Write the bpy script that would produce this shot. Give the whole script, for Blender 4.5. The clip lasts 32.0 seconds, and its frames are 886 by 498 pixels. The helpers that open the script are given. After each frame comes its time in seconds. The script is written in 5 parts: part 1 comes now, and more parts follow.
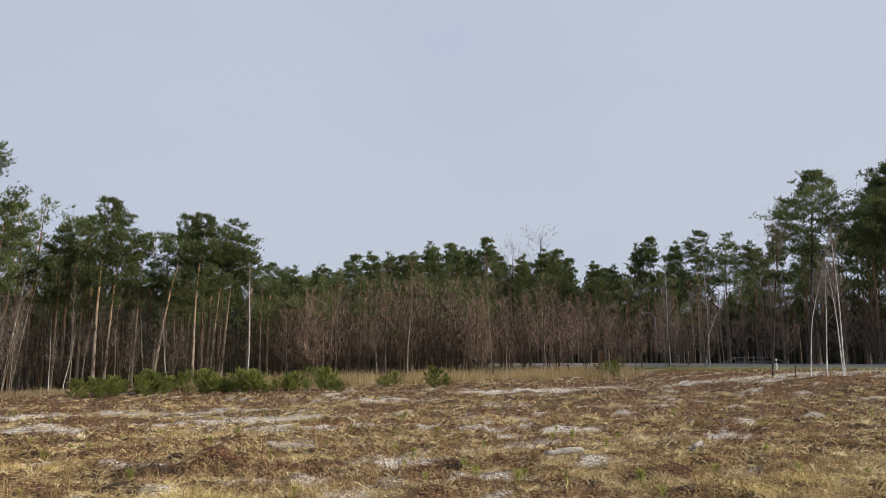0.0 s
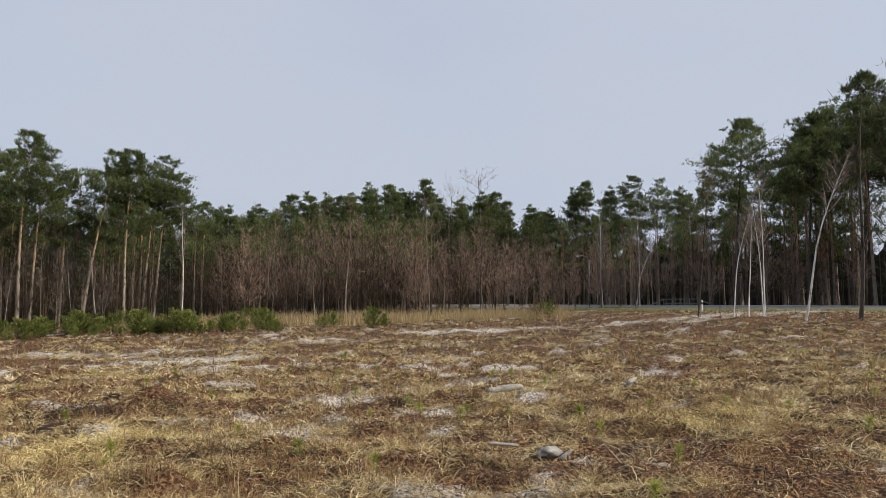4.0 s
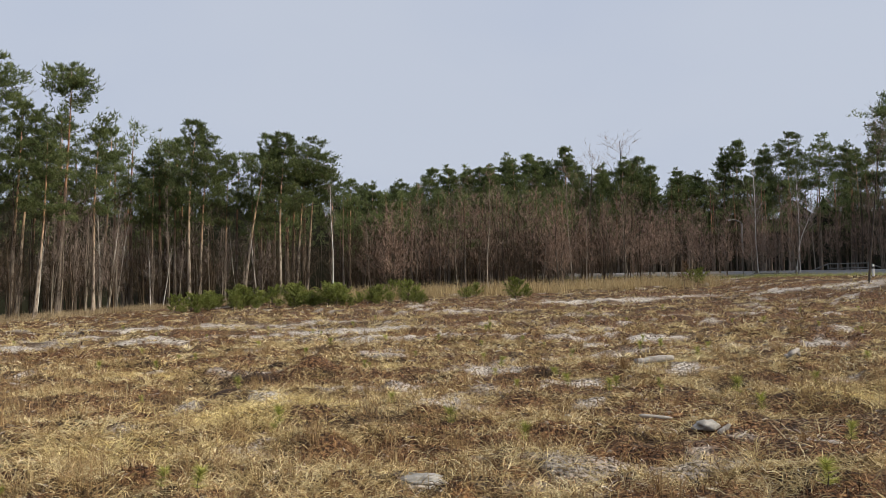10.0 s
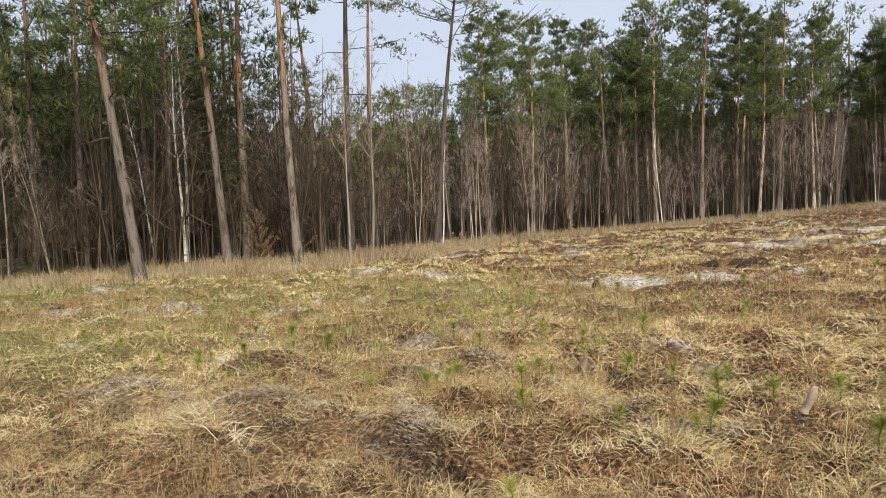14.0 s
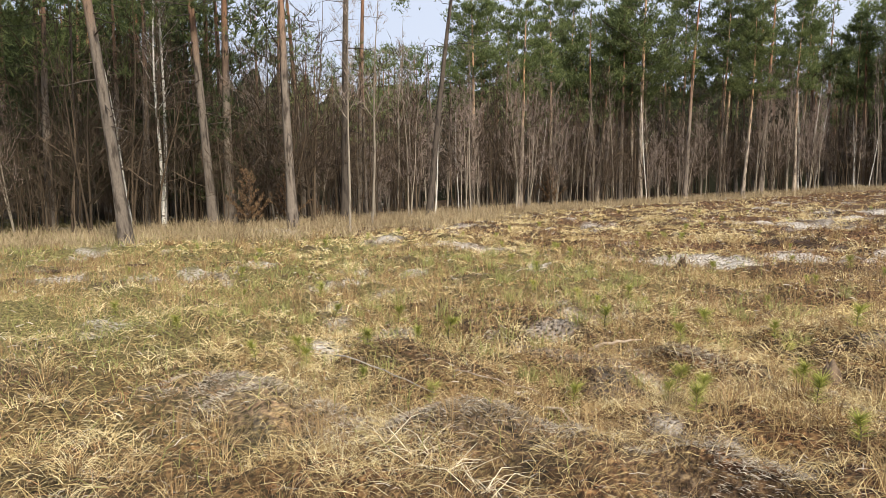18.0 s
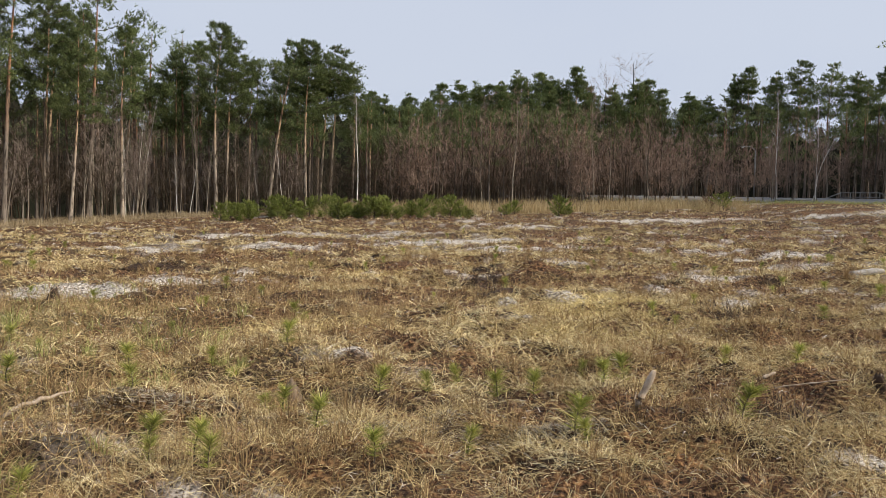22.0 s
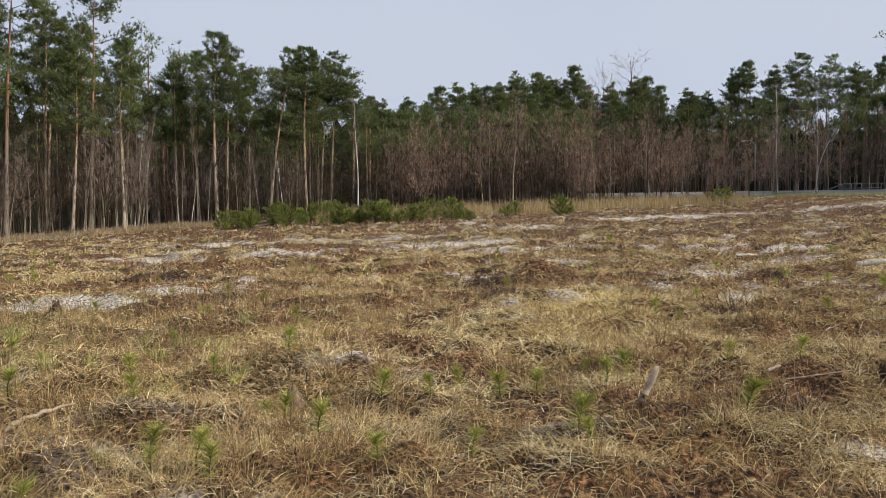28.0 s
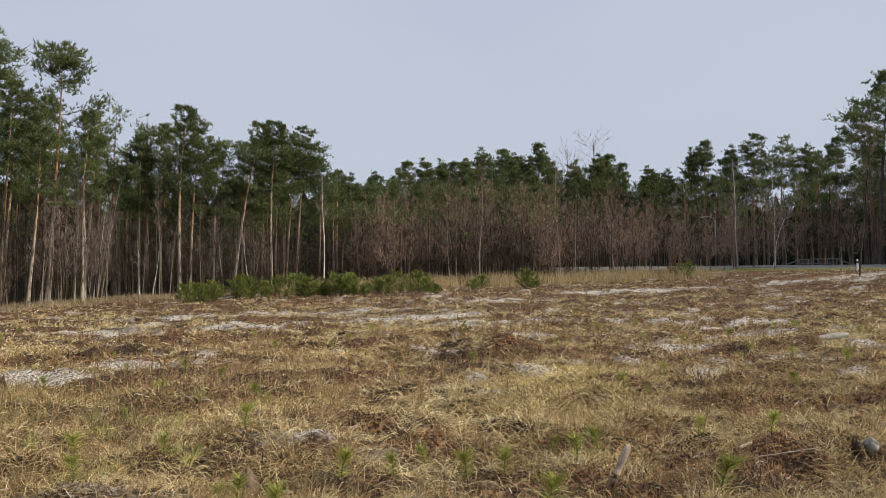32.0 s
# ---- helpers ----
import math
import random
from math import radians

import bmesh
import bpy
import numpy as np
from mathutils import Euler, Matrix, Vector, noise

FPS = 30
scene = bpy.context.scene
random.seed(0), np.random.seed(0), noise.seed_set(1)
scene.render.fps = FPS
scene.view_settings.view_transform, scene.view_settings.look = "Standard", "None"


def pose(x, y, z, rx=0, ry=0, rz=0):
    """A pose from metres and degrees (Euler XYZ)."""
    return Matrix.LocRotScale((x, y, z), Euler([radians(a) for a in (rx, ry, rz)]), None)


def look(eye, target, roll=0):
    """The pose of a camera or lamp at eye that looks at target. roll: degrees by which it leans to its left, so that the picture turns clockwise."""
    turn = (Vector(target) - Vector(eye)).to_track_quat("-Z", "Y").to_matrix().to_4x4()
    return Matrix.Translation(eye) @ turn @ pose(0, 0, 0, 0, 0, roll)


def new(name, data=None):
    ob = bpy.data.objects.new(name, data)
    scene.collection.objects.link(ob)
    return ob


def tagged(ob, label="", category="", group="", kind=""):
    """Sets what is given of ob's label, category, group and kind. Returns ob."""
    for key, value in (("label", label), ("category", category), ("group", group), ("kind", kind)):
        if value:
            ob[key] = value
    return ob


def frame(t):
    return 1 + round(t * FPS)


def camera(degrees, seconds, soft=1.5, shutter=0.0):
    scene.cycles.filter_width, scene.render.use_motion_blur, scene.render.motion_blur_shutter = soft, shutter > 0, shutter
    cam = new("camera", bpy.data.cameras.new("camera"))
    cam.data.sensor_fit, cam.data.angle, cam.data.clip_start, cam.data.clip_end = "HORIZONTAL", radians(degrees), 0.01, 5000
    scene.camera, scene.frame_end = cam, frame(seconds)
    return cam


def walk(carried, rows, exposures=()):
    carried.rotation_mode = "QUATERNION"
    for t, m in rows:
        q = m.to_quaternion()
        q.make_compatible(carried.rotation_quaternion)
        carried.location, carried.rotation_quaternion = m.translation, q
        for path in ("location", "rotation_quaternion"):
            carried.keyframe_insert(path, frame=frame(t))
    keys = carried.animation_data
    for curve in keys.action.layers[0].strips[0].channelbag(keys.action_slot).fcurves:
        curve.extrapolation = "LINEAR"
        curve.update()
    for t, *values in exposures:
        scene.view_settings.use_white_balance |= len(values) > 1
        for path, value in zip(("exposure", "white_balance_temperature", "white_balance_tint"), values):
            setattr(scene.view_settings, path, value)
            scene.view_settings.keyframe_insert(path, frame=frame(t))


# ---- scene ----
cam = camera(62.2, 32.0, soft=0.6)
# seconds, eye, heading to the right of +y, pitch, roll (degrees)
PATH = [
    (0, 0.00, 0.04, 1.66, 5.02, 10.18, 0.05),
    (0.5, -0.15, 0.00, 1.66, 6.53, 8.68, 0.25),
    (1, -0.17, 0.02, 1.65, 8.84, 7.71, 0.50),
    (1.5, -0.12, 0.14, 1.63, 12.31, 7.26, 0.55),
    (2, -0.11, 0.08, 1.65, 13.43, 7.71, 0.38),
    (2.5, -0.13, 0.08, 1.65, 11.90, 7.69, 0.62),
    (3, -0.14, 0.09, 1.64, 10.82, 7.08, 0.47),
    (3.5, -0.13, 0.12, 1.63, 10.48, 6.35, 0.05),
    (5.5, -0.14, 0.06, 1.64, 8.25, 4.36, 0.51),
    (6, -0.14, 0.06, 1.65, 8.12, 4.29, 0.32),
    (6.5, -0.14, 0.06, 1.65, 8.04, 4.27, -0.04),
    (7, -0.14, 0.07, 1.65, 7.69, 4.43, -0.10),
    (7.5, -0.14, 0.09, 1.65, 7.14, 4.73, -0.28),
    (8, -0.14, 0.07, 1.65, 7.21, 4.73, -0.61),
    (8.5, -0.15, 0.06, 1.64, 6.33, 4.42, -0.33),
    (9, -0.16, 0.06, 1.65, 4.01, 4.33, -0.50),
    (9.5, -0.17, 0.06, 1.65, 1.76, 4.09, -0.56),
    (10, -0.19, 0.10, 1.65, -0.96, 3.42, -0.72),
    (10.5, -0.18, 0.06, 1.68, -8.08, 2.49, -0.86),
    (11, -0.22, 0.05, 1.68, -22.76, 0.96, -1.03),
    (11.5, -0.33, -0.06, 1.67, -40.09, -1.25, -1.97),
    (12, -0.60, 0.06, 1.62, -55.44, -2.75, -1.69),
    (12.5, -0.77, 0.08, 1.60, -59.47, -3.93, -0.63),
    (13, -0.90, -0.13, 1.62, -51.61, -4.25, -0.49),
    (13.5, -1.20, -0.20, 1.63, -51.36, -3.64, -1.66),
    (14, -1.59, -0.24, 1.60, -51.99, -2.87, -2.40),
    (14.5, -1.89, -0.37, 1.58, -48.88, -3.75, -1.93),
    (16.5, -3.22, -0.60, 1.56, -43.89, -4.71, -0.00),
    (17, -3.64, -0.69, 1.50, -46.70, -4.11, -0.22),
    (17.5, -4.04, -0.68, 1.47, -49.75, -4.45, -0.97),
    (18, -4.36, -0.72, 1.51, -48.07, -5.26, -0.37),
    (18.5, -4.68, -0.71, 1.50, -46.28, -4.40, 0.54),
    (19, -4.96, -0.63, 1.46, -47.50, -3.19, -0.13),
    (19.5, -5.16, -0.55, 1.46, -35.18, -3.14, -1.06),
    (20, -5.40, -0.36, 1.40, -14.97, -4.23, 1.63),
    (20.5, -5.57, -0.03, 1.32, -7.02, -4.61, 3.03),
    (21, -5.49, -0.08, 1.33, 1.47, -5.07, 1.43),
    (21.5, -5.49, -0.17, 1.35, 5.42, -4.42, 0.79),
    (22, -5.59, -0.31, 1.40, 1.97, -2.88, 1.00),
    (22.5, -5.65, -0.31, 1.41, -0.82, -2.47, 1.43),
    (23, -5.64, -0.29, 1.40, -0.82, -2.10, 1.02),
    (23.5, -5.60, -0.29, 1.40, 0.41, -1.68, 0.02),
    (24, -5.58, -0.29, 1.39, 2.33, -1.62, -0.42),
    (24.5, -5.58, -0.29, 1.40, 2.46, -1.94, -0.22),
    (25, -5.58, -0.29, 1.40, 1.59, -2.52, -0.24),
    (25.5, -5.55, -0.26, 1.39, 1.39, -3.04, -0.96),
    (27.5, -5.55, -0.28, 1.39, -0.34, -2.15, -0.96),
    (28, -5.56, -0.29, 1.39, 1.77, -2.67, -0.62),
    (28.5, -5.51, -0.13, 1.35, 5.71, -2.29, 0.55),
    (29, -5.50, -0.15, 1.37, 9.63, 0.05, 0.83),
    (29.5, -5.55, -0.30, 1.41, 11.23, 2.52, 0.76),
    (30, -5.57, -0.35, 1.43, 11.37, 3.93, 0.46),
    (30.5, -5.57, -0.35, 1.43, 10.73, 4.06, 0.10),
    (31, -5.55, -0.28, 1.41, 9.41, 3.91, -0.28),
    (31.5, -5.55, -0.24, 1.39, 8.26, 3.82, -0.38),
    (32, -5.54, -0.16, 1.38, 4.41, 3.02, -0.40),
]


def aim(x, y, z, yaw, pitch, roll):
    a, p = radians(yaw), radians(pitch)
    way = Vector((math.sin(a) * math.cos(p), math.cos(a) * math.cos(p), math.sin(p)))
    return look((x, y, z), Vector((x, y, z)) + way, roll)


walk(cam, [(row[0], aim(*row[1:])) for row in PATH], exposures=[(0, 0.0), (10.6, 0.0), (11.2, 0.05), (12.0, 0.38), (14.5, 0.36), (17.0, 0.38), (18.2, 0.48), (19.2, 0.40), (20.2, 0.28), (21.5, 0.24), (22.5, 0.13), (24, 0.1), (28.5, 0.1), (29.6, 0.0), (32, 0.0)])

# ---- light: an overcast sky with a weak wide sun ----
SUN_HEIGHT, SUN_TURN = radians(36), radians(105)
world = bpy.data.worlds.new("sky")
scene.world = world
world.use_nodes = True
wn, wl = world.node_tree.nodes, world.node_tree.links
sky = wn.new("ShaderNodeTexSky")
sky.sky_type, sky.sun_disc = "NISHITA", False
sky.sun_elevation, sky.sun_rotation = SUN_HEIGHT, SUN_TURN
sky.dust_density, sky.air_density = 4.0, 1.0
sky_gain = wn.new("ShaderNodeMix")
sky_gain.data_type, sky_gain.blend_type = "RGBA", "MULTIPLY"
sky_gain.inputs["Factor"].default_value = 1.0
sky_gain.inputs[7].default_value = (0.1, 0.1, 0.1, 1)
wl.new(sky.outputs[0], sky_gain.inputs[6])
cloud_at = wn.new("ShaderNodeTexCoord")
cloud_map = wn.new("ShaderNodeMapping")
cloud_map.inputs["Scale"].default_value = (1.0, 1.0, 2.2)
wl.new(cloud_at.outputs["Generated"], cloud_map.inputs[0])
cloud = wn.new("ShaderNodeTexNoise")
cloud.inputs["Scale"].default_value, cloud.inputs["Detail"].default_value = 1.6, 3.0
wl.new(cloud_map.outputs[0], cloud.inputs["Vector"])
cloud_ramp = wn.new("ShaderNodeValToRGB")
cloud_ramp.color_ramp.elements[0].position, cloud_ramp.color_ramp.elements[1].position = 0.36, 0.64
cloud_ramp.color_ramp.elements[0].color = (0.512, 0.572, 0.708, 1)
cloud_ramp.color_ramp.elements[1].color = (0.565, 0.615, 0.722, 1)
wl.new(cloud.outputs["Fac"], cloud_ramp.inputs[0])
cover = wn.new("ShaderNodeMix")
cover.data_type = "RGBA"
cover.inputs["Factor"].default_value = 0.9
wl.new(sky_gain.outputs[2], cover.inputs[6])
wl.new(cloud_ramp.outputs[0], cover.inputs[7])
wl.new(cover.outputs[2], wn["Background"].inputs[0])
wn["Background"].inputs[1].default_value = 1.0

sun = new("sun", bpy.data.lights.new("sun", "SUN"))
sun.data.energy, sun.data.angle, sun.data.color = 4.0, radians(5), (1.0, 0.90, 0.74)
sun.matrix_world = look((0, 0, 50), Vector((0, 0, 50)) - Vector((math.sin(SUN_TURN) * math.cos(SUN_HEIGHT), math.cos(SUN_TURN) * math.cos(SUN_HEIGHT), math.sin(SUN_HEIGHT))))


# ---- materials ----
def shader(name, rough=0.9):
    m = bpy.data.materials.new(name)
    m.use_nodes = True
    n, l = m.node_tree.nodes, m.node_tree.links
    b = n["Principled BSDF"]
    b.inputs["Roughness"].default_value = rough
    b.inputs["Specular IOR Level"].default_value = 0.25
    return m, n, l, b


def ramp(n, l, source, stops):
    r = n.new("ShaderNodeValToRGB")
    e = r.color_ramp.elements
    while len(e) < len(stops):
        e.new(0.5)
    for k, (p, c) in enumerate(stops):
        e[k].position, e[k].color = p, (*c, 1)
    l.new(source, r.inputs[0])
    return r.outputs[0]


def noise_node(n, l, where, scale, detail=4.0, stretch=(1, 1, 1)):
    mp = n.new("ShaderNodeMapping")
    mp.inputs["Scale"].default_value = stretch
    l.new(where, mp.inputs[0])
    t = n.new("ShaderNodeTexNoise")
    t.inputs["Scale"].default_value, t.inputs["Detail"].default_value = scale, detail
    l.new(mp.outputs[0], t.inputs["Vector"])
    return t.outputs["Fac"]


def mixed(n, l, a, b, fac, blend="MIX"):
    x = n.new("ShaderNodeMix")
    x.data_type, x.blend_type = "RGBA", blend
    for value, socket in ((fac, x.inputs["Factor"]), (a, x.inputs[6]), (b, x.inputs[7])):
        if isinstance(value, float):
            socket.default_value = value
        elif isinstance(value, tuple):
            socket.default_value = (*value, 1)
        else:
            l.new(value, socket)
    return x.outputs[2]


def bumped(n, l, b, height, strength, distance):
    k = n.new("ShaderNodeBump")
    k.inputs["Strength"].default_value, k.inputs["Distance"].default_value = strength, distance
    l.new(height, k.inputs["Height"])
    l.new(k.outputs[0], b.inputs["Normal"])


def blades(name, stops, rough=0.8, through_light=0.25, drift=0.7, size=0.6, each=0.62):
    """Leaves, needles and grass: every blade takes its own tone, with a broad drift over the place."""
    m, n, l, b = shader(name, rough)
    g = n.new("ShaderNodeNewGeometry")
    o = n.new("ShaderNodeObjectInfo")
    patch = noise_node(n, l, g.outputs["Position"], size, 4.0)
    add = n.new("ShaderNodeMath")
    add.operation = "MULTIPLY_ADD"
    add.inputs[1].default_value = each
    l.new(g.outputs["Random Per Island"], add.inputs[0])
    shift = n.new("ShaderNodeMath")
    shift.operation = "MULTIPLY_ADD"
    shift.inputs[1].default_value, shift.inputs[2].default_value = drift, 0.5 - 0.5 * each - 0.5 * drift
    l.new(patch, shift.inputs[0])
    l.new(shift.outputs[0], add.inputs[2])
    colour = ramp(n, l, add.outputs[0], stops)
    hue = n.new("ShaderNodeHueSaturation")
    val = n.new("ShaderNodeMapRange")
    val.inputs[3].default_value, val.inputs[4].default_value = 0.85, 1.15
    l.new(o.outputs["Random"], val.inputs[0])
    l.new(val.outputs[0], hue.inputs["Value"])
    l.new(colour, hue.inputs["Color"])
    l.new(hue.outputs[0], b.inputs["Base Color"])
    if through_light:
        t = n.new("ShaderNodeBsdfTranslucent")
        l.new(hue.outputs[0], t.inputs[0])
        mx = n.new("ShaderNodeMixShader")
        mx.inputs[0].default_value = through_light
        l.new(b.outputs[0], mx.inputs[1])
        l.new(t.outputs[0], mx.inputs[2])
        l.new(mx.outputs[0], n["Material Output"].inputs[0])
    return m


def bark(name, low, high, crack, change=(0.3, 0.6), marks=None):
    """Bark with plates; the tone changes from the foot to the crown as it does on a pine."""
    m, n, l, b = shader(name, 0.92)
    c = n.new("ShaderNodeTexCoord")
    o = n.new("ShaderNodeObjectInfo")
    shift = n.new("ShaderNodeVectorMath")
    l.new(c.outputs["Object"], shift.inputs[0])
    l.new(o.outputs["Random"], shift.inputs[1])
    sep = n.new("ShaderNodeSeparateXYZ")
    l.new(c.outputs["Generated"], sep.inputs[0])
    wob = noise_node(n, l, shift.outputs[0], 0.5, 2.0)
    sm = n.new("ShaderNodeMath")
    sm.operation = "MULTIPLY_ADD"
    sm.inputs[1].default_value = 0.3
    l.new(wob, sm.inputs[0])
    l.new(sep.outputs[2], sm.inputs[2])
    up = n.new("ShaderNodeMapRange")
    up.inputs[1].default_value, up.inputs[2].default_value = change[0] + 0.15, change[1] + 0.15
    l.new(sm.outputs[0], up.inputs[0])
    base = mixed(n, l, low, high, up.outputs[0])
    plates = noise_node(n, l, shift.outputs[0], 9.0, 5.0, (1, 1, 0.22))
    fine = noise_node(n, l, shift.outputs[0], 45.0, 3.0, (1, 1, 0.4))
    crackm = ramp(n, l, plates, [(0.36, (1, 1, 1)), (0.5, (0, 0, 0))])
    col = mixed(n, l, base, crack, crackm)
    tone = ramp(n, l, fine, [(0.25, (0.72, 0.72, 0.72)), (0.75, (1.2, 1.2, 1.2))])
    col = mixed(n, l, col, tone, 1.0, "MULTIPLY")
    if marks:
        rings = noise_node(n, l, shift.outputs[0], 2.2, 4.0, (1.2, 1.2, 5.0))
        col = mixed(n, l, col, marks, ramp(n, l, rings, [(0.62, (0, 0, 0)), (0.68, (1, 1, 1))]))
    var = n.new("ShaderNodeMapRange")
    var.inputs[3].default_value, var.inputs[4].default_value = 0.75, 1.25
    l.new(o.outputs["Random"], var.inputs[0])
    hue = n.new("ShaderNodeHueSaturation")
    l.new(var.outputs[0], hue.inputs["Value"])
    l.new(col, hue.inputs["Color"])
    l.new(hue.outputs[0], b.inputs["Base Color"])
    bumped(n, l, b, plates, 0.8, 0.03)
    return m


def rough_stuff(name, dark, light, scale=6.0, rough=0.9, bump=0.02, metal=0.0):
    m, n, l, b = shader(name, rough)
    c = n.new("ShaderNodeTexCoord")
    a = noise_node(n, l, c.outputs["Object"], scale, 5.0)
    f = noise_node(n, l, c.outputs["Object"], scale * 9, 3.0)
    col = ramp(n, l, a, [(0.3, dark), (0.7, light)])
    tone = ramp(n, l, f, [(0.25, (0.75, 0.75, 0.75)), (0.75, (1.15, 1.15, 1.15))])
    l.new(mixed(n, l, col, tone, 1.0, "MULTIPLY"), b.inputs["Base Color"])
    b.inputs["Metallic"].default_value = metal
    bumped(n, l, b, a, 0.6, bump)
    return m


PINE_BARK = bark("pine_bark", (0.43, 0.36, 0.29), (0.64, 0.39, 0.21), (0.10, 0.08, 0.062))
GREY_PINE_BARK = bark("grey_pine_bark", (0.185, 0.155, 0.128), (0.30, 0.155, 0.085), (0.06, 0.048, 0.04), (0.28, 0.55))
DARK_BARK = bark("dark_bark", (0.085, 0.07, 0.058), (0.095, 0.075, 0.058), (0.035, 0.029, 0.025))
BROWN_BARK = bark("young_tree_bark", (0.135, 0.112, 0.087), (0.13, 0.10, 0.077), (0.07, 0.057, 0.045))
BIRCH_BARK = bark("birch_bark", (0.80, 0.77, 0.71), (0.78, 0.73, 0.66), (0.5, 0.46, 0.41), (0.5, 0.9), (0.2, 0.17, 0.15))
TAN_BARK = bark("tan_bark", (0.34, 0.295, 0.235), (0.30, 0.25, 0.195), (0.19, 0.16, 0.125))
NEEDLES = blades("pine_needles", [(0.0, (0.030, 0.045, 0.018)), (0.45, (0.115, 0.15, 0.056)), (0.8, (0.24, 0.28, 0.105)), (1.0, (0.36, 0.38, 0.15))], 0.6, 0.32)
BUSH_NEEDLES = blades("young_pine_needles", [(0.0, (0.04, 0.06, 0.015)), (0.5, (0.20, 0.24, 0.055)), (1.0, (0.47, 0.48, 0.14))], 0.6, 0.3, 1.0, 2.0)
SEEDLING_NEEDLES = blades("seedling_needles", [(0.0, (0.06, 0.09, 0.022)), (0.45, (0.30, 0.325, 0.07)), (0.8, (0.60, 0.585, 0.17)), (1.0, (0.78, 0.74, 0.38))], 0.55, 0.4)
TWIGS = blades("bare_twigs", [(0.0, (0.11, 0.075, 0.053)), (0.5, (0.30, 0.208, 0.155)), (1.0, (0.50, 0.375, 0.29))], 0.9, 0.0)
# darker than the bare twigs; the wood's inner shade is partly in this colour
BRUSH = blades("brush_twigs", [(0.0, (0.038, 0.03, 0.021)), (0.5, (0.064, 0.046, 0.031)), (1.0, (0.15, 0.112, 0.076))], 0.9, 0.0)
BIRCH_TWIGS = blades("birch_twigs", [(0.0, (0.16, 0.12, 0.10)), (0.5, (0.27, 0.21, 0.18)), (1.0, (0.45, 0.38, 0.33))], 0.9, 0.0)
STRAW = blades("straw_grass", [(0.0, (0.05, 0.031, 0.016)), (0.24, (0.35, 0.237, 0.105)), (0.55, (0.76, 0.60, 0.295)), (1.0, (0.96, 0.86, 0.55))], 0.7, 0.12, 1.6, 0.9, 0.75)
HEATHER = blades("brown_heather", [(0.0, (0.016, 0.009, 0.006)), (0.35, (0.13, 0.062, 0.031)), (0.72, (0.36, 0.205, 0.10)), (1.0, (0.68, 0.45, 0.23))], 0.85, 0.08, 1.2, 1.0, 0.85)
LITTER = blades("pale_litter", [(0.0, (0.09, 0.07, 0.05)), (0.4, (0.36, 0.315, 0.26)), (1.0, (0.74, 0.68, 0.60))], 0.85, 0.0, 1.0, 1.5, 0.85)
SEDGE = blades("sedge", [(0.0, (0.12, 0.068, 0.035)), (0.5, (0.38, 0.25, 0.12)), (1.0, (0.68, 0.53, 0.30))], 0.8, 0.25, 1.0, 1.2)
BLEACHED = blades("bleached_straw", [(0.0, (0.45, 0.38, 0.26)), (0.5, (0.72, 0.65, 0.48)), (1.0, (0.86, 0.8, 0.64))], 0.7, 0.2)
THATCH = blades("grey_thatch", [(0.0, (0.06, 0.047, 0.036)), (0.45, (0.36, 0.305, 0.24)), (1.0, (0.70, 0.63, 0.52))], 0.85, 0.0, 0.9, 2.0, 0.8)
# darker copy of the pine needles: shade under the pines put into the colour
SHADED_NEEDLES = blades("shaded_needles", [(0.0, (0.018, 0.028, 0.010)), (0.5, (0.05, 0.07, 0.024)), (1.0, (0.12, 0.145, 0.05))], 0.6, 0.15)
CUSHION = blades("yellow_straw", [(0.0, (0.40, 0.29, 0.11)), (0.5, (0.76, 0.61, 0.27)), (1.0, (0.95, 0.86, 0.52))], 0.7, 0.2)
GREEN_GRASS = blades("green_grass", [(0.0, (0.13, 0.145, 0.045)), (0.5, (0.31, 0.325, 0.11)), (1.0, (0.54, 0.50, 0.22))], 0.75, 0.3)
REED = blades("dry_reed", [(0.0, (0.30, 0.215, 0.11)), (0.5, (0.47, 0.36, 0.19)), (1.0, (0.62, 0.51, 0.30))], 0.8, 0.25)
EDGE_GRASS = blades("edge_grass", [(0.0, (0.16, 0.115, 0.07)), (0.5, (0.34, 0.265, 0.16)), (1.0, (0.56, 0.47, 0.30))], 0.8, 0.2, 1.2, 0.6)
OAK_LEAVES = blades("dry_leaves", [(0.0, (0.10, 0.06, 0.034)), (0.5, (0.20, 0.125, 0.07)), (1.0, (0.34, 0.23, 0.135))], 0.8, 0.25)
DEADWOOD = rough_stuff("dead_wood", (0.26, 0.19, 0.13), (0.55, 0.46, 0.36), 14.0)
GREY_WOOD = rough_stuff("weathered_wood", (0.22, 0.20, 0.175), (0.46, 0.43, 0.39), 12.0)
STUMP_WOOD = rough_stuff("old_stump_wood", (0.08, 0.055, 0.038), (0.26, 0.19, 0.13), 12.0)
STONE = rough_stuff("pale_stone", (0.20, 0.19, 0.17), (0.46, 0.44, 0.40), 11.0)
ROOT_WOOD = rough_stuff("root_wood", (0.025, 0.017, 0.012), (0.13, 0.09, 0.062), 10.0)
PEAT = rough_stuff("dark_peat", (0.018, 0.012, 0.009), (0.075, 0.046, 0.031), 8.0, 0.95, 0.05)
ASPHALT = rough_stuff("road_asphalt", (0.25, 0.245, 0.235), (0.34, 0.33, 0.315), 1.5)
ROAD_PAINT = rough_stuff("road_paint", (0.62, 0.62, 0.6), (0.8, 0.8, 0.78), 3.0)
GALVANISED = rough_stuff("galvanised_steel", (0.15, 0.15, 0.145), (0.25, 0.25, 0.24), 5.0, 0.6, 0.002, 0.0)
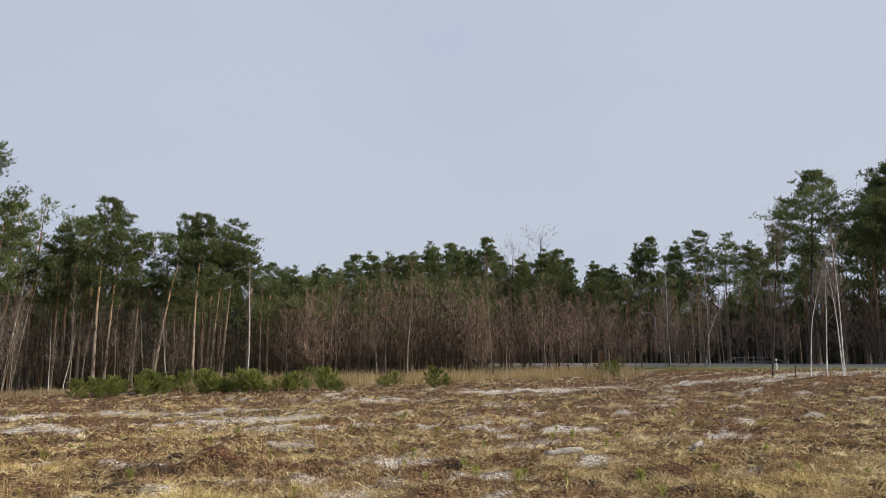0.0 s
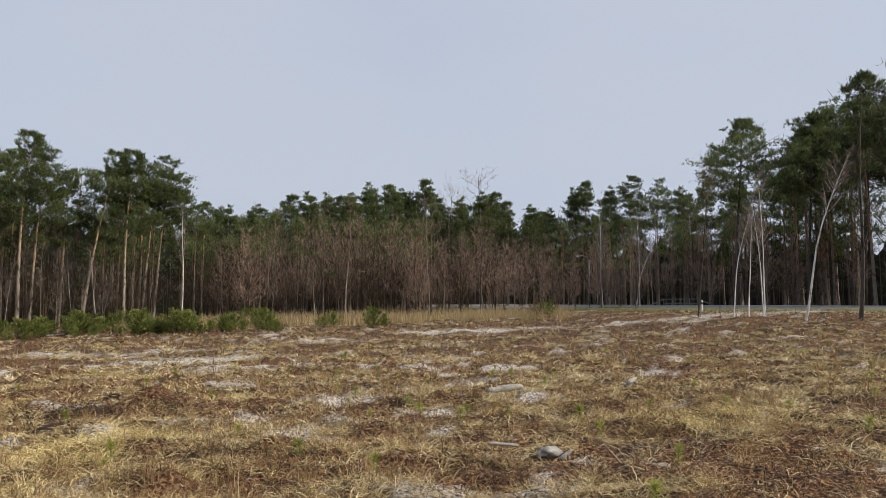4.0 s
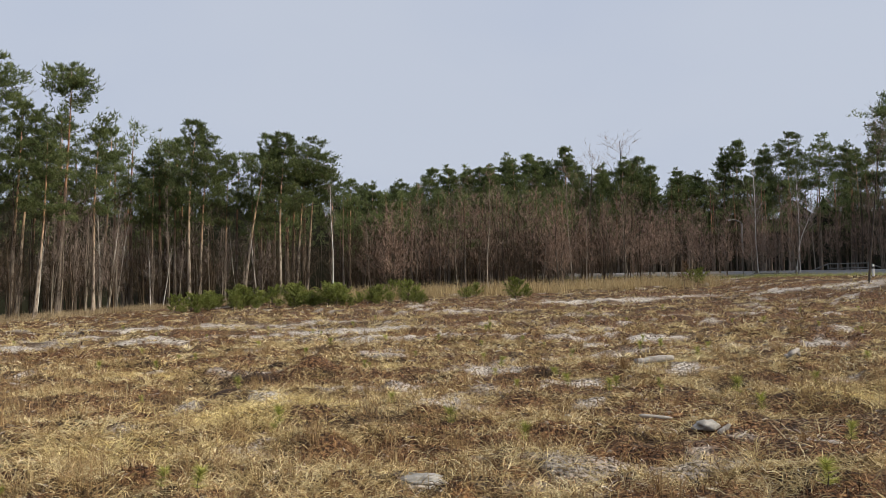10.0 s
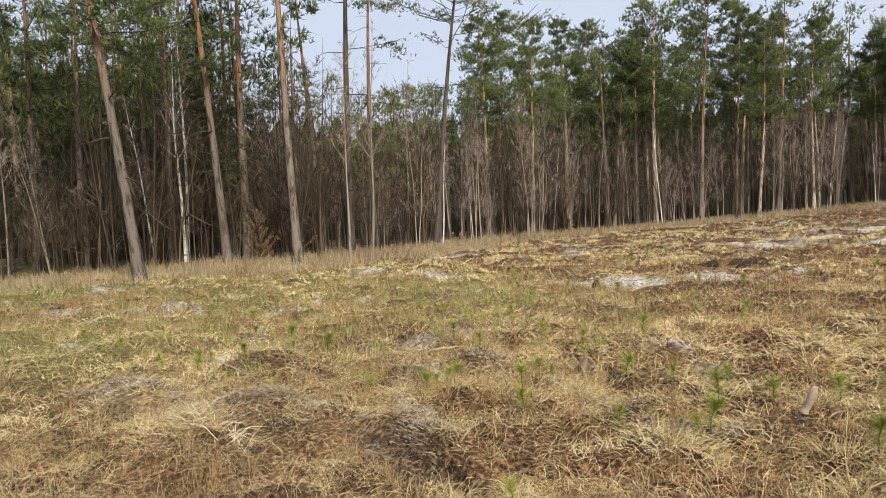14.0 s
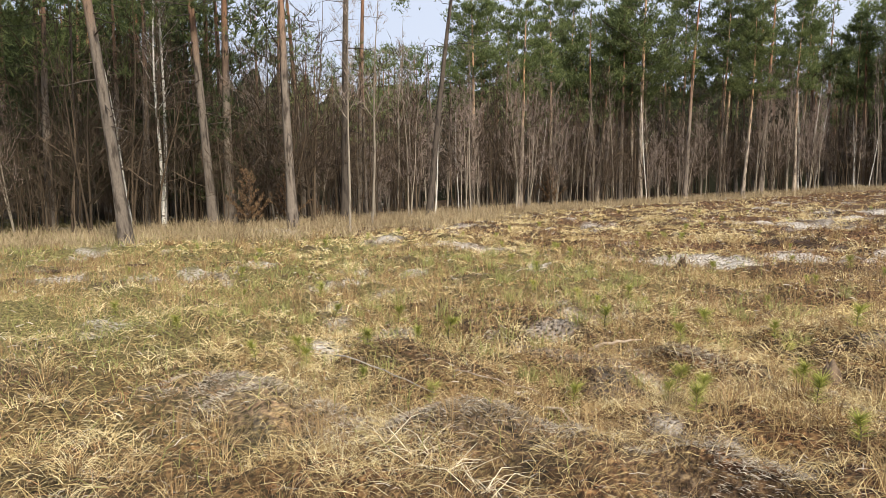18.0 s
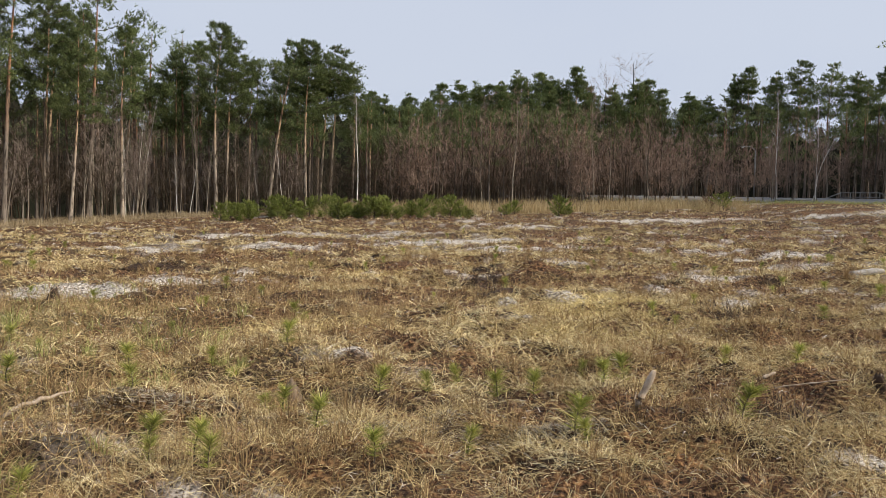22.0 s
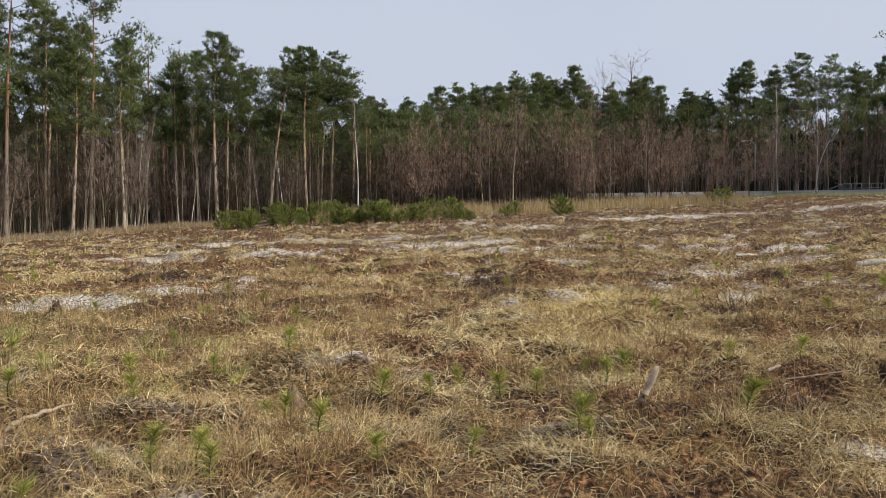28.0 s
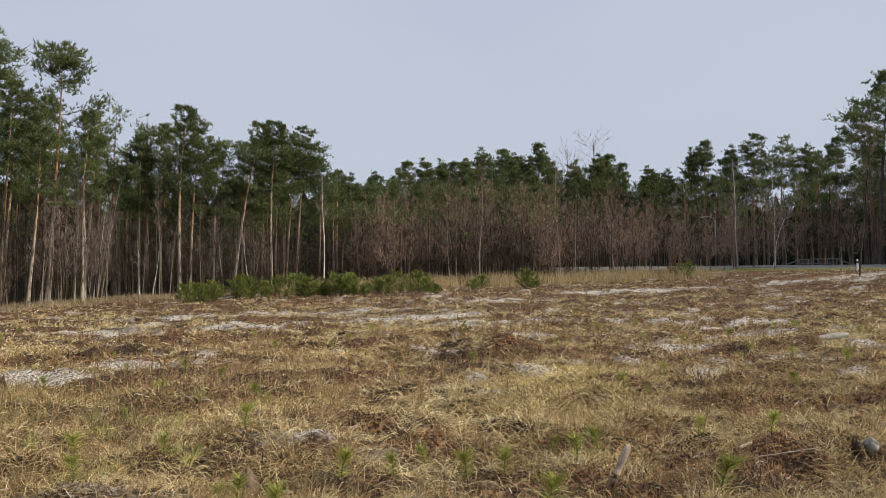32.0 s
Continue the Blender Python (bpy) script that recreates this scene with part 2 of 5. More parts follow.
WHITE_PLASTIC = rough_stuff("white_plastic", (0.68, 0.68, 0.66), (0.82, 0.82, 0.8), 4.0, 0.5, 0.002)
BLACK_PLASTIC = rough_stuff("black_plastic", (0.02, 0.02, 0.02), (0.04, 0.04, 0.04), 4.0, 0.5, 0.002)
LAMP_GLASS = rough_stuff("lamp_glass", (0.55, 0.57, 0.57), (0.7, 0.72, 0.72), 3.0, 0.2, 0.001)
# near-black tone of the backdrop sheet: the wood's shade held in colour
DEEP_SHADE = rough_stuff("deep_shade", (0.008, 0.009, 0.005), (0.026, 0.028, 0.017), 0.5, 1.0, 0.3)

# ---- ground sheet ----
rng = np.random.default_rng(7)
LATTICE = rng.random((256, 256))


def value_noise(x, y, size, seed=0):
    x, y = np.asarray(x) / size + 17.3 * seed, np.asarray(y) / size + 9.1 * seed
    i, j = np.floor(x).astype(int), np.floor(y).astype(int)
    u, v = x - i, y - j
    u, v = u * u * (3 - 2 * u), v * v * (3 - 2 * v)
    a, b = LATTICE[i % 256, j % 256], LATTICE[(i + 1) % 256, j % 256]
    c, d = LATTICE[i % 256, (j + 1) % 256], LATTICE[(i + 1) % 256, (j + 1) % 256]
    return (a * (1 - u) + b * u) * (1 - v) + (c * (1 - u) + d * u) * v


def fbm(x, y, size, seed=0, steps=4):
    return sum(value_noise(x, y, size / 2**k, seed + k) * 0.5 ** (k + 1) for k in range(steps)) / (1 - 0.5**steps)


def smooth(a, b, x):
    t = np.clip((x - a) / (b - a), 0, 1)
    return t * t * (3 - 2 * t)


ROAD_A, ROAD_B, ROAD_WIDE = np.array([15.9, 72.6]), np.array([48.9, 35.1]), 5.8
ROAD_WAY = (ROAD_B - ROAD_A) / np.linalg.norm(ROAD_B - ROAD_A)
ROAD_OUT = np.array([-ROAD_WAY[1], ROAD_WAY[0]])
ROAD_LONG = float(np.linalg.norm(ROAD_B - ROAD_A))


def road_height(s):
    return 3.04 - 0.885 * np.clip(s, -0.6, 1.6)


def base_height(x, y):
    x, y = np.asarray(x, float), np.asarray(y, float)
    tip = np.where(x < 0, 0.010 + 0.025 * smooth(8, 60, y), 0.023)
    g = tip * np.clip(x, -70, 70) + 1.135 * np.clip(y / 47.8, 0, 1.2) ** 2
    s = ((x - ROAD_A[0]) * ROAD_WAY[0] + (y - ROAD_A[1]) * ROAD_WAY[1]) / ROAD_LONG
    d = (x - ROAD_A[0]) * ROAD_OUT[0] + (y - ROAD_A[1]) * ROAD_OUT[1]
    bank = smooth(-3.5 - 21 * smooth(0.1, 0.6, s), -0.6, d) * smooth(-0.9, -0.5, s) * (1 - smooth(1.9, 2.4, s))
    bed = road_height(s) + 0.44 * np.clip(d / ROAD_WIDE, 0, 1) - 0.05
    return g * (1 - bank) + bed * bank


# pale lichen and ash, dark turned soil: middle and half-widths of each patch, metres
PALE = [(-12.5, 12.1, 1.3, 0.5), (-11.4, 12.5, 1.5, 0.55), (-10.3, 13.6, 1.2, 0.5), (-8.8, 13.9, 0.9, 0.35), (-9.2, 15.4, 0.9, 0.3), (-21.4, 12.5, 0.8, 0.3), (-18.2, 11.9, 2.2, 0.4),
        (-15.1, 23.4, 3.2, 1.0), (-11.6, 24.3, 3.4, 1.1), (-8.2, 25.7, 3.2, 1.0), (-4.1, 27.6, 3.4, 1.2), (-2.0, 23.4, 3.6, 1.0), (0.9, 22.6, 2.4, 0.8), (-9.9, 32.5, 7.0, 1.2),
        (0.36, 14.6, 0.7, 0.3), (1.3, 14.5, 0.8, 0.3), (0.9, 12.4, 0.8, 0.3), (2.2, 12.9, 0.9, 0.35), (3.6, 14.2, 0.9, 0.35), (4.5, 17.1, 2.0, 0.6), (5.3, 20.4, 1.8, 0.6),
        (-0.1, 37.3, 5, 1.3), (10.0, 43.2, 6, 1.6), (18.9, 43.6, 6, 1.6), (27.8, 44.2, 6, 1.8), (-6.4, 6.5, 0.4, 0.2), (-6.4, 3.3, 0.7, 0.2), (-2.95, 3.8, 0.3, 0.12),
        (-0.45, 6.8, 0.4, 0.2), (4.1, 5.6, 0.4, 0.2), (-10.5, 3.2, 0.35, 0.18), (-7.6, 4.4, 0.35, 0.18), (-5.2, 4.6, 0.5, 0.15)]
SOIL = [(-4.2, 12.4, 0.75, 0.5), (-4.1, 14.2, 0.8, 0.4), (-3.1, 16.1, 0.6, 0.4), (-1.6, 9.5, 0.9, 0.3), (-8.4, 20.9, 2.4, 0.5), (-7.2, 18.8, 1.2, 0.35), (-2.8, 4.8, 0.6, 0.35), (4.4, 12.0, 0.5, 0.35),
        (-11.2, 17.2, 1.6, 0.4), (-0.8, 13.9, 0.5, 0.3), (1.5, 14.0, 0.5, 0.3), (-5.6, 2.63, 1.0, 0.25), (-9.2, 7.1, 0.7, 0.25), (-9.6, 5.3, 0.6, 0.25), (-10.9, 5.3, 0.5, 0.2), (-8.9, 7.2, 0.6, 0.2), (-20.1, 6.1, 2.0, 0.25), (-7.3, 6.1, 0.4, 0.2)]


def blobs(x, y, spots, seed):
    wob = fbm(x, y, 2.2, seed) - 0.5
    out = np.zeros_like(x)
    for cx, cy, rx, ry in spots:
        r = np.sqrt(((x - cx) / rx) ** 2 + ((y - cy) / ry) ** 2)
        out = np.maximum(out, 1 - smooth(0.55, 1.15, r + 1.3 * wob))
    return out


def pale_at(x, y):
    streak = 0.6 * fbm(x * 0.4, y * 1.5, 0.9, 3) + 0.4 * fbm(x, y, 0.35, 8)
    return blobs(x, y, PALE, 21) * smooth(0.39, 0.50, streak) + 0.12 * ridge_at(x, y) + 0.8 * smooth(0.68, 0.74, fbm(x, y * 1.3, 1.3, 31)) * smooth(3, 12, np.hypot(x + 4, y))


def soil_at(x, y):
    return np.maximum(blobs(x, y, SOIL, 5), 0.65 * smooth(0.565, 0.63, 0.35 * fbm(x, y * 1.5, 2.2, 41) + 0.65 * fbm(x * 0.45, y * 1.3, 0.6, 45)))


def green_at(x, y):
    return smooth(-7, -15, x + 3 * (fbm(x, y, 5, 51) - 0.5) * 2) * (1 - smooth(9, 15, y))


def heather_at(x, y):
    return smooth(0.49, 0.56, 0.55 * fbm(x, y * 1.5, 2.6, 61) + 0.45 * fbm(x * 0.7, y * 1.2, 0.8, 65)) * (1 - 0.6 * smooth(-4, -6, x) * (1 - smooth(4, 6, y)))


def ridge_at(x, y):
    """The grey thatched ridge on the low side."""
    ridge = np.interp(x, (-10.2, -8.9, -7.9, -7.1, -6.4, -5.8), (1.8, 1.78, 2.2, 2.58, 2.8, 3.0))
    return np.exp(-(((y - ridge) / 0.34) ** 2)) * smooth(-11, -9.6, x) * (1 - smooth(-7.6, -6.0, x))


def relief(x, y):
    near = 1 - smooth(45, 70, np.hypot(x, y))
    tuss = (fbm(x, y, 1.5, 71) - 0.5) * 0.36 + (fbm(x, y, 0.5, 81, 3) - 0.5) * 0.34
    mound = 0.15 * ridge_at(x, y) + 0.06 * np.exp(-(((y - 4.75 + 0.12 * (x + 6.1)) / 0.22) ** 2)) * smooth(-8.6, -7.8, x) * (1 - smooth(-4.6, -4.0, x))
    mound = mound + 0.25 * np.exp(-(((x + 3.1) / 0.6) ** 2 + ((y - 15.0) / 0.5) ** 2)) - 0.12 * blobs(x, y, SOIL, 5)
    return near * (tuss + mound - 0.03) * smooth(0.4, 2.0, np.hypot(x + 2.5, y))


def height(x, y):
    x, y = np.asarray(x, float), np.asarray(y, float)
    return base_height(x, y) + relief(x, y)


def mesh_of(name, verts, *faces):
    """A mesh from an array of points and arrays of triangles or quads."""
    me = bpy.data.meshes.new(name)
    verts = np.ascontiguousarray(verts, np.float32)
    sizes = np.concatenate([np.full(len(f), f.shape[1]) for f in faces])
    loops = np.concatenate([f.ravel() for f in faces]).astype(np.int32)
    me.vertices.add(len(verts))
    me.vertices.foreach_set("co", verts.ravel())
    me.loops.add(len(loops))
    me.loops.foreach_set("vertex_index", loops)
    me.polygons.add(len(sizes))
    me.polygons.foreach_set("loop_start", np.concatenate([[0], np.cumsum(sizes)[:-1]]).astype(np.int32))
    me.update(calc_edges=True)
    return me


def shaded(me, material, flat=False):
    me.materials.append(material)
    if not flat:
        me.polygons.foreach_set("use_smooth", np.ones(len(me.polygons), bool))
    return me


HUB = (-2.5, 0.0)
turns = np.radians(np.concatenate([np.arange(-105, 60, 0.3), np.arange(60, 255, 3.0)]))
rings = np.concatenate([[0.3, 0.8, 1.3], np.geomspace(1.8, 70, 210), np.geomspace(74, 3000, 26)])
RR, AA = np.meshgrid(rings, turns, indexing="ij")
gx, gy = (HUB[0] + RR * np.sin(AA)).ravel(), (HUB[1] + RR * np.cos(AA)).ravel()
nr, na = RR.shape
ii, jj = np.meshgrid(np.arange(nr - 1), np.arange(na), indexing="ij")
j2 = (jj + 1) % na
gf = np.stack([ii * na + jj, ii * na + j2, (ii + 1) * na + j2, (ii + 1) * na + jj], -1).reshape(-1, 4)
gv = np.stack([gx, gy, height(gx, gy)], -1)
gv = np.vstack([gv, [[HUB[0], HUB[1], float(height(np.array([HUB[0]]), np.array([HUB[1]]))[0])]]])
cap = np.stack([np.full(na, nr * na), (np.arange(na) + 1) % na, np.arange(na)], -1)
gm = mesh_of("ground", gv, gf, cap)
for key, fn in (("pale", pale_at), ("soil", soil_at), ("green", green_at), ("heather", heather_at)):
    at = gm.attributes.new(key, "FLOAT", "POINT")
    at.data.foreach_set("value", np.append(np.clip(fn(gx, gy), 0, 1), 0.0).astype(np.float32))

m, n, l, b = shader("field_ground", 0.95)
geo = n.new("ShaderNodeNewGeometry")
pos = geo.outputs["Position"]


def attr(key):
    a = n.new("ShaderNodeAttribute")
    a.attribute_name = key
    return a.outputs["Fac"]


mid = noise_node(n, l, pos, 3.5, 6.0)
fine = noise_node(n, l, pos, 22.0, 7.0)
strands = noise_node(n, l, pos, 60.0, 3.0, (1.0, 0.35, 1.0))
# ground tones set dark, standing in for shade between the grass blades
straw = ramp(n, l, strands, [(0.36, (0.03, 0.019, 0.010)), (0.53, (0.16, 0.103, 0.047)), (0.71, (0.50, 0.375, 0.185))])
brown = ramp(n, l, fine, [(0.37, (0.016, 0.009, 0.005)), (0.52, (0.115, 0.055, 0.027)), (0.67, (0.40, 0.235, 0.11))])
ash = ramp(n, l, fine, [(0.38, (0.06, 0.046, 0.034)), (0.45, (0.43, 0.38, 0.325)), (0.62, (0.78, 0.72, 0.64))])
dark = ramp(n, l, fine, [(0.36, (0.016, 0.010, 0.006)), (0.53, (0.09, 0.054, 0.031)), (0.69, (0.28, 0.20, 0.125))])
green = ramp(n, l, strands, [(0.34, (0.04, 0.035, 0.012)), (0.7, (0.36, 0.30, 0.12))])
col = mixed(n, l, straw, brown, ramp(n, l, mid, [(0.42, (0, 0, 0)), (0.58, (1, 1, 1))]))
tufty = noise_node(n, l, pos, 1.7, 8.0, (0.8, 1.5, 1.0))
# brown against straw patches; the dark end also holds shade of the gaps
col = mixed(n, l, col, ramp(n, l, tufty, [(0.38, (0.2, 0.18, 0.16)), (0.5, (0.8, 0.78, 0.75)), (0.64, (1.45, 1.4, 1.3))]), 1.0, "MULTIPLY")
col = mixed(n, l, col, brown, attr("heather"))
col = mixed(n, l, col, green, attr("green"))
col = mixed(n, l, col, dark, attr("soil"))
col = mixed(n, l, col, ash, attr("pale"))
l.new(col, b.inputs["Base Color"])
bumped(n, l, b, fine, 1.0, 0.09)
gm.materials.append(m)
gm.polygons.foreach_set("use_smooth", np.ones(len(gm.polygons), bool))
ground = tagged(new("ground", gm), "rough clear-felled field of dry straw, heather and pale lichen", "ground", kind="structure")


# ---- builders ----
def unit(v):
    return v / np.maximum(np.linalg.norm(v, axis=-1, keepdims=True), 1e-9)


def tubes(paths, radii, sides):
    """Round stems: paths (n, k, 3), radii (n, k)."""
    paths, radii = np.asarray(paths, float), np.asarray(radii, float)
    nn, k, _ = paths.shape
    t = unit(np.gradient(paths, axis=1))
    ref = np.where(np.abs(t[..., 2:3]) > 0.9, np.array([1.0, 0, 0]), np.array([0, 0, 1.0]))
    a = unit(np.cross(t, ref))
    c = np.cross(t, a)
    w = 2 * np.pi * np.arange(sides) / sides
    v = paths[:, :, None] + radii[:, :, None, None] * (a[:, :, None] * np.cos(w)[:, None] + c[:, :, None] * np.sin(w)[:, None])
    ni, ki, si = np.meshgrid(np.arange(nn), np.arange(k - 1), np.arange(sides), indexing="ij")
    s2 = (si + 1) % sides
    f = np.stack([(ni * k + ki) * sides + si, (ni * k + ki) * sides + s2, (ni * k + ki + 1) * sides + s2, (ni * k + ki + 1) * sides + si], -1)
    return v.reshape(-1, 3), f.reshape(-1, 4)


def spikes(roots, ways, long, wide, rg):
    """Needles: one slim triangle each."""
    side = unit(np.cross(ways, rg.normal(size=ways.shape)))
    v = np.stack([roots - side * wide[:, None] / 2, roots + side * wide[:, None] / 2, roots + ways * long[:, None]], 1)
    return v.reshape(-1, 3), np.arange(len(roots) * 3).reshape(-1, 3)


def ribbons(paths, wides, rg):
    """Thin twigs or bent blades: paths (n, 3, 3), one width at the foot each, ending in a point."""
    side = unit(np.cross(paths[:, 2] - paths[:, 0], rg.normal(size=paths[:, 0].shape)))
    w = wides[:, None] / 2
    v = np.stack([paths[:, 0] - side * w, paths[:, 0] + side * w, paths[:, 1] - side * w * 0.8, paths[:, 1] + side * w * 0.8, paths[:, 2]], 1)
    k = np.arange(len(paths))[:, None] * 5
    return v.reshape(-1, 3), k + [0, 1, 3, 2], k + [2, 3, 4]


SMALL = ("branchwork", "twig_crown", "crown", "needle_cover")


def part(name, me, parent, label=""):
    ob = new(name, me)
    ob.parent = parent
    return tagged(ob, label, kind="stuff" if name in SMALL else "")


def grow(start, ways, long, bend, k, rg):
    """Curved stems from start along ways; bend is added to the way towards the tip."""
    u = np.linspace(0, 1, k)[None, :, None]
    p = start[:, None] + long[:, None, None] * (ways[:, None] * u + bend[:, None] * u * u)
    return p + rg.normal(size=p.shape) * (0.02 * long[:, None, None]) * u


def pine_parts(seed, tall=16.0, crown=0.5, spread=2.3, girth=0.21, tufts=1200, limbs=36, wind=0.0, needle=0.30, shape=1.0, power=1.8, fluff=0.11, pad=1.0, whorls=0, slim=1.0):
    rg = np.random.default_rng(seed)
    z = np.linspace(0, 1, 11)
    path = np.stack([0.22 * np.sin(z * 2.6 + seed) * z, 0.22 * np.cos(z * 3.1 + seed * 2) * z, tall * z], -1)
    path[:, :2] -= path[0, :2]
    path[:, 0] += wind * z**3
    rad = girth * (1 - 0.965 * z**1.1)
    rad[0] *= 1.35
    trunk = tubes(path[None], rad[None], 8)
    # stubs of dead limbs under the crown
    ns = 16
    hs = rg.uniform(0.18, max(crown, 0.2) + 0.05, ns) * tall
    az = rg.uniform(0, 2 * np.pi, ns)
    at = np.stack([np.interp(hs, path[:, 2], path[:, 0]), np.interp(hs, path[:, 2], path[:, 1]), hs], -1)
    way = unit(np.stack([np.cos(az), np.sin(az), rg.uniform(-0.25, 0.25, ns)], -1))
    stub = tubes(grow(at, way, rg.uniform(0.3, 1.4, ns), np.tile([0, 0, -0.15], (ns, 1)), 4, rg), np.outer(rg.uniform(0.012, 0.025, ns), [1, 0.8, 0.5, 0.2]), 3)
    # living limbs, in loose storeys
    u = np.sort(rg.uniform(0, 1, limbs)) ** 0.9
    if whorls:
        u = np.clip((np.floor(u * whorls) + 0.5 + rg.uniform(-0.42, 0.42, limbs)) / whorls, 0, 1)
    hh = (crown + (0.995 - crown) * u) * tall
    az = np.arange(limbs) * 2.4 + rg.uniform(-0.6, 0.6, limbs)
    long = spread * np.clip(1.06 - shape * u**power * 0.92, 0.13, 1) * rg.uniform(0.45, 1.2, limbs) * np.clip(0.55 + u * 3, 0, 1)
    rise = 0.05 + 0.75 * u + rg.uniform(-0.15, 0.25, limbs)
    at = np.stack([np.interp(hh, path[:, 2], path[:, 0]), np.interp(hh, path[:, 2], path[:, 1]), hh], -1)
    way = unit(np.stack([np.cos(az) + 0.25 * wind, np.sin(az), rise], -1))
    bend = np.stack([0 * u, 0 * u, 0.25 * (0.6 - u)], -1)
    lp = grow(at, way, long, bend, 6, rg)
    lr = np.outer(0.016 + 0.018 * long / spread, np.linspace(1, 0.25, 6)) * (girth / 0.21)
    limb = tubes(lp, lr, 3)
    # side shoots
    per = 5
    f = rg.uniform(0.45, 0.98, (limbs, per))
    i0 = np.clip((f * 5).astype(int), 0, 4)
    fr = (f * 5 - i0)[..., None]
    rows = np.arange(limbs)[:, None]
    root = (lp[rows, i0] * (1 - fr) + lp[rows, i0 + 1] * fr).reshape(-1, 3)
    main = np.repeat(way, per, 0)
    lat = unit(np.cross(main, [0, 0, 1.0])) * rg.choice([-1, 1], limbs * per)[:, None]
    sw = unit(main * 0.6 + lat * rg.uniform(0.5, 1.2, (limbs * per, 1)) + np.array([0, 0, 0.3]) * rg.uniform(0, 1, (limbs * per, 1)))
    sl = np.repeat(long, per) * rg.uniform(0.25, 0.5, limbs * per)
    sp = grow(root, sw, sl, np.tile([0, 0, 0.15], (limbs * per, 1)), 4, rg)
    shoot = ribbons(sp[:, [0, 2, 3]], np.full(limbs * per, 0.03), rg)
    # needles stand in flat pads along the outer limbs
    host = np.repeat(np.arange(limbs), 5)
    f = rg.uniform(0.35, 1.02, len(host)) * 5
    i0 = np.clip(f.astype(int), 0, 4)
    fr = (f - i0)[:, None]
    mid = lp[host, i0] * (1 - fr) + lp[host, i0 + 1] * fr
    mid = mid + unit(np.cross(way[host], [0, 0, 1.0])) * (rg.normal(size=len(host)) * 0.26 * long[host])[:, None] + [0, 0, 0.06]
    size = pad * (0.2 + 0.5 * long[host] / spread) * rg.uniform(0.5, 1.4, len(host))
    pick = rg.choice(len(host), tufts, p=size**1.6 / (size**1.6).sum())
    spot = mid[pick] + rg.normal(size=(tufts, 3)) * size[pick][:, None] * [0.42, 0.42, fluff * 1.3]
    each = 6
    roots = np.repeat(spot, each, 0)
    out = np.repeat(unit(spot - at[host[pick]]), each, 0)
    ways = unit(rg.normal(size=roots.shape) * 0.6 + out * 0.5 + [0, 0, 0.6])
    nd = spikes(roots, ways, rg.uniform(0.6, 1.15, len(roots)) * needle, slim * rg.uniform(0.036, 0.066, len(roots)) * needle / 0.3, rg)
    wood = join(stub, limb, shoot)
    return trunk, wood, nd


def join(*sets):
    """Joins (points, faces, ...) sets with quads or triangles into one; quads and triangles stay apart."""
    vs, qs, ts, k = [], [], [], 0
    for s in sets:
        vs.append(s[0])
        for f in s[1:]:
            (qs if f.shape[1] == 4 else ts).append(f + k)
        k += len(s[0])
    out = [np.vstack(vs)]
    if qs:
        out.append(np.vstack(qs))
    if ts:
        out.append(np.vstack(ts))
    return tuple(out)


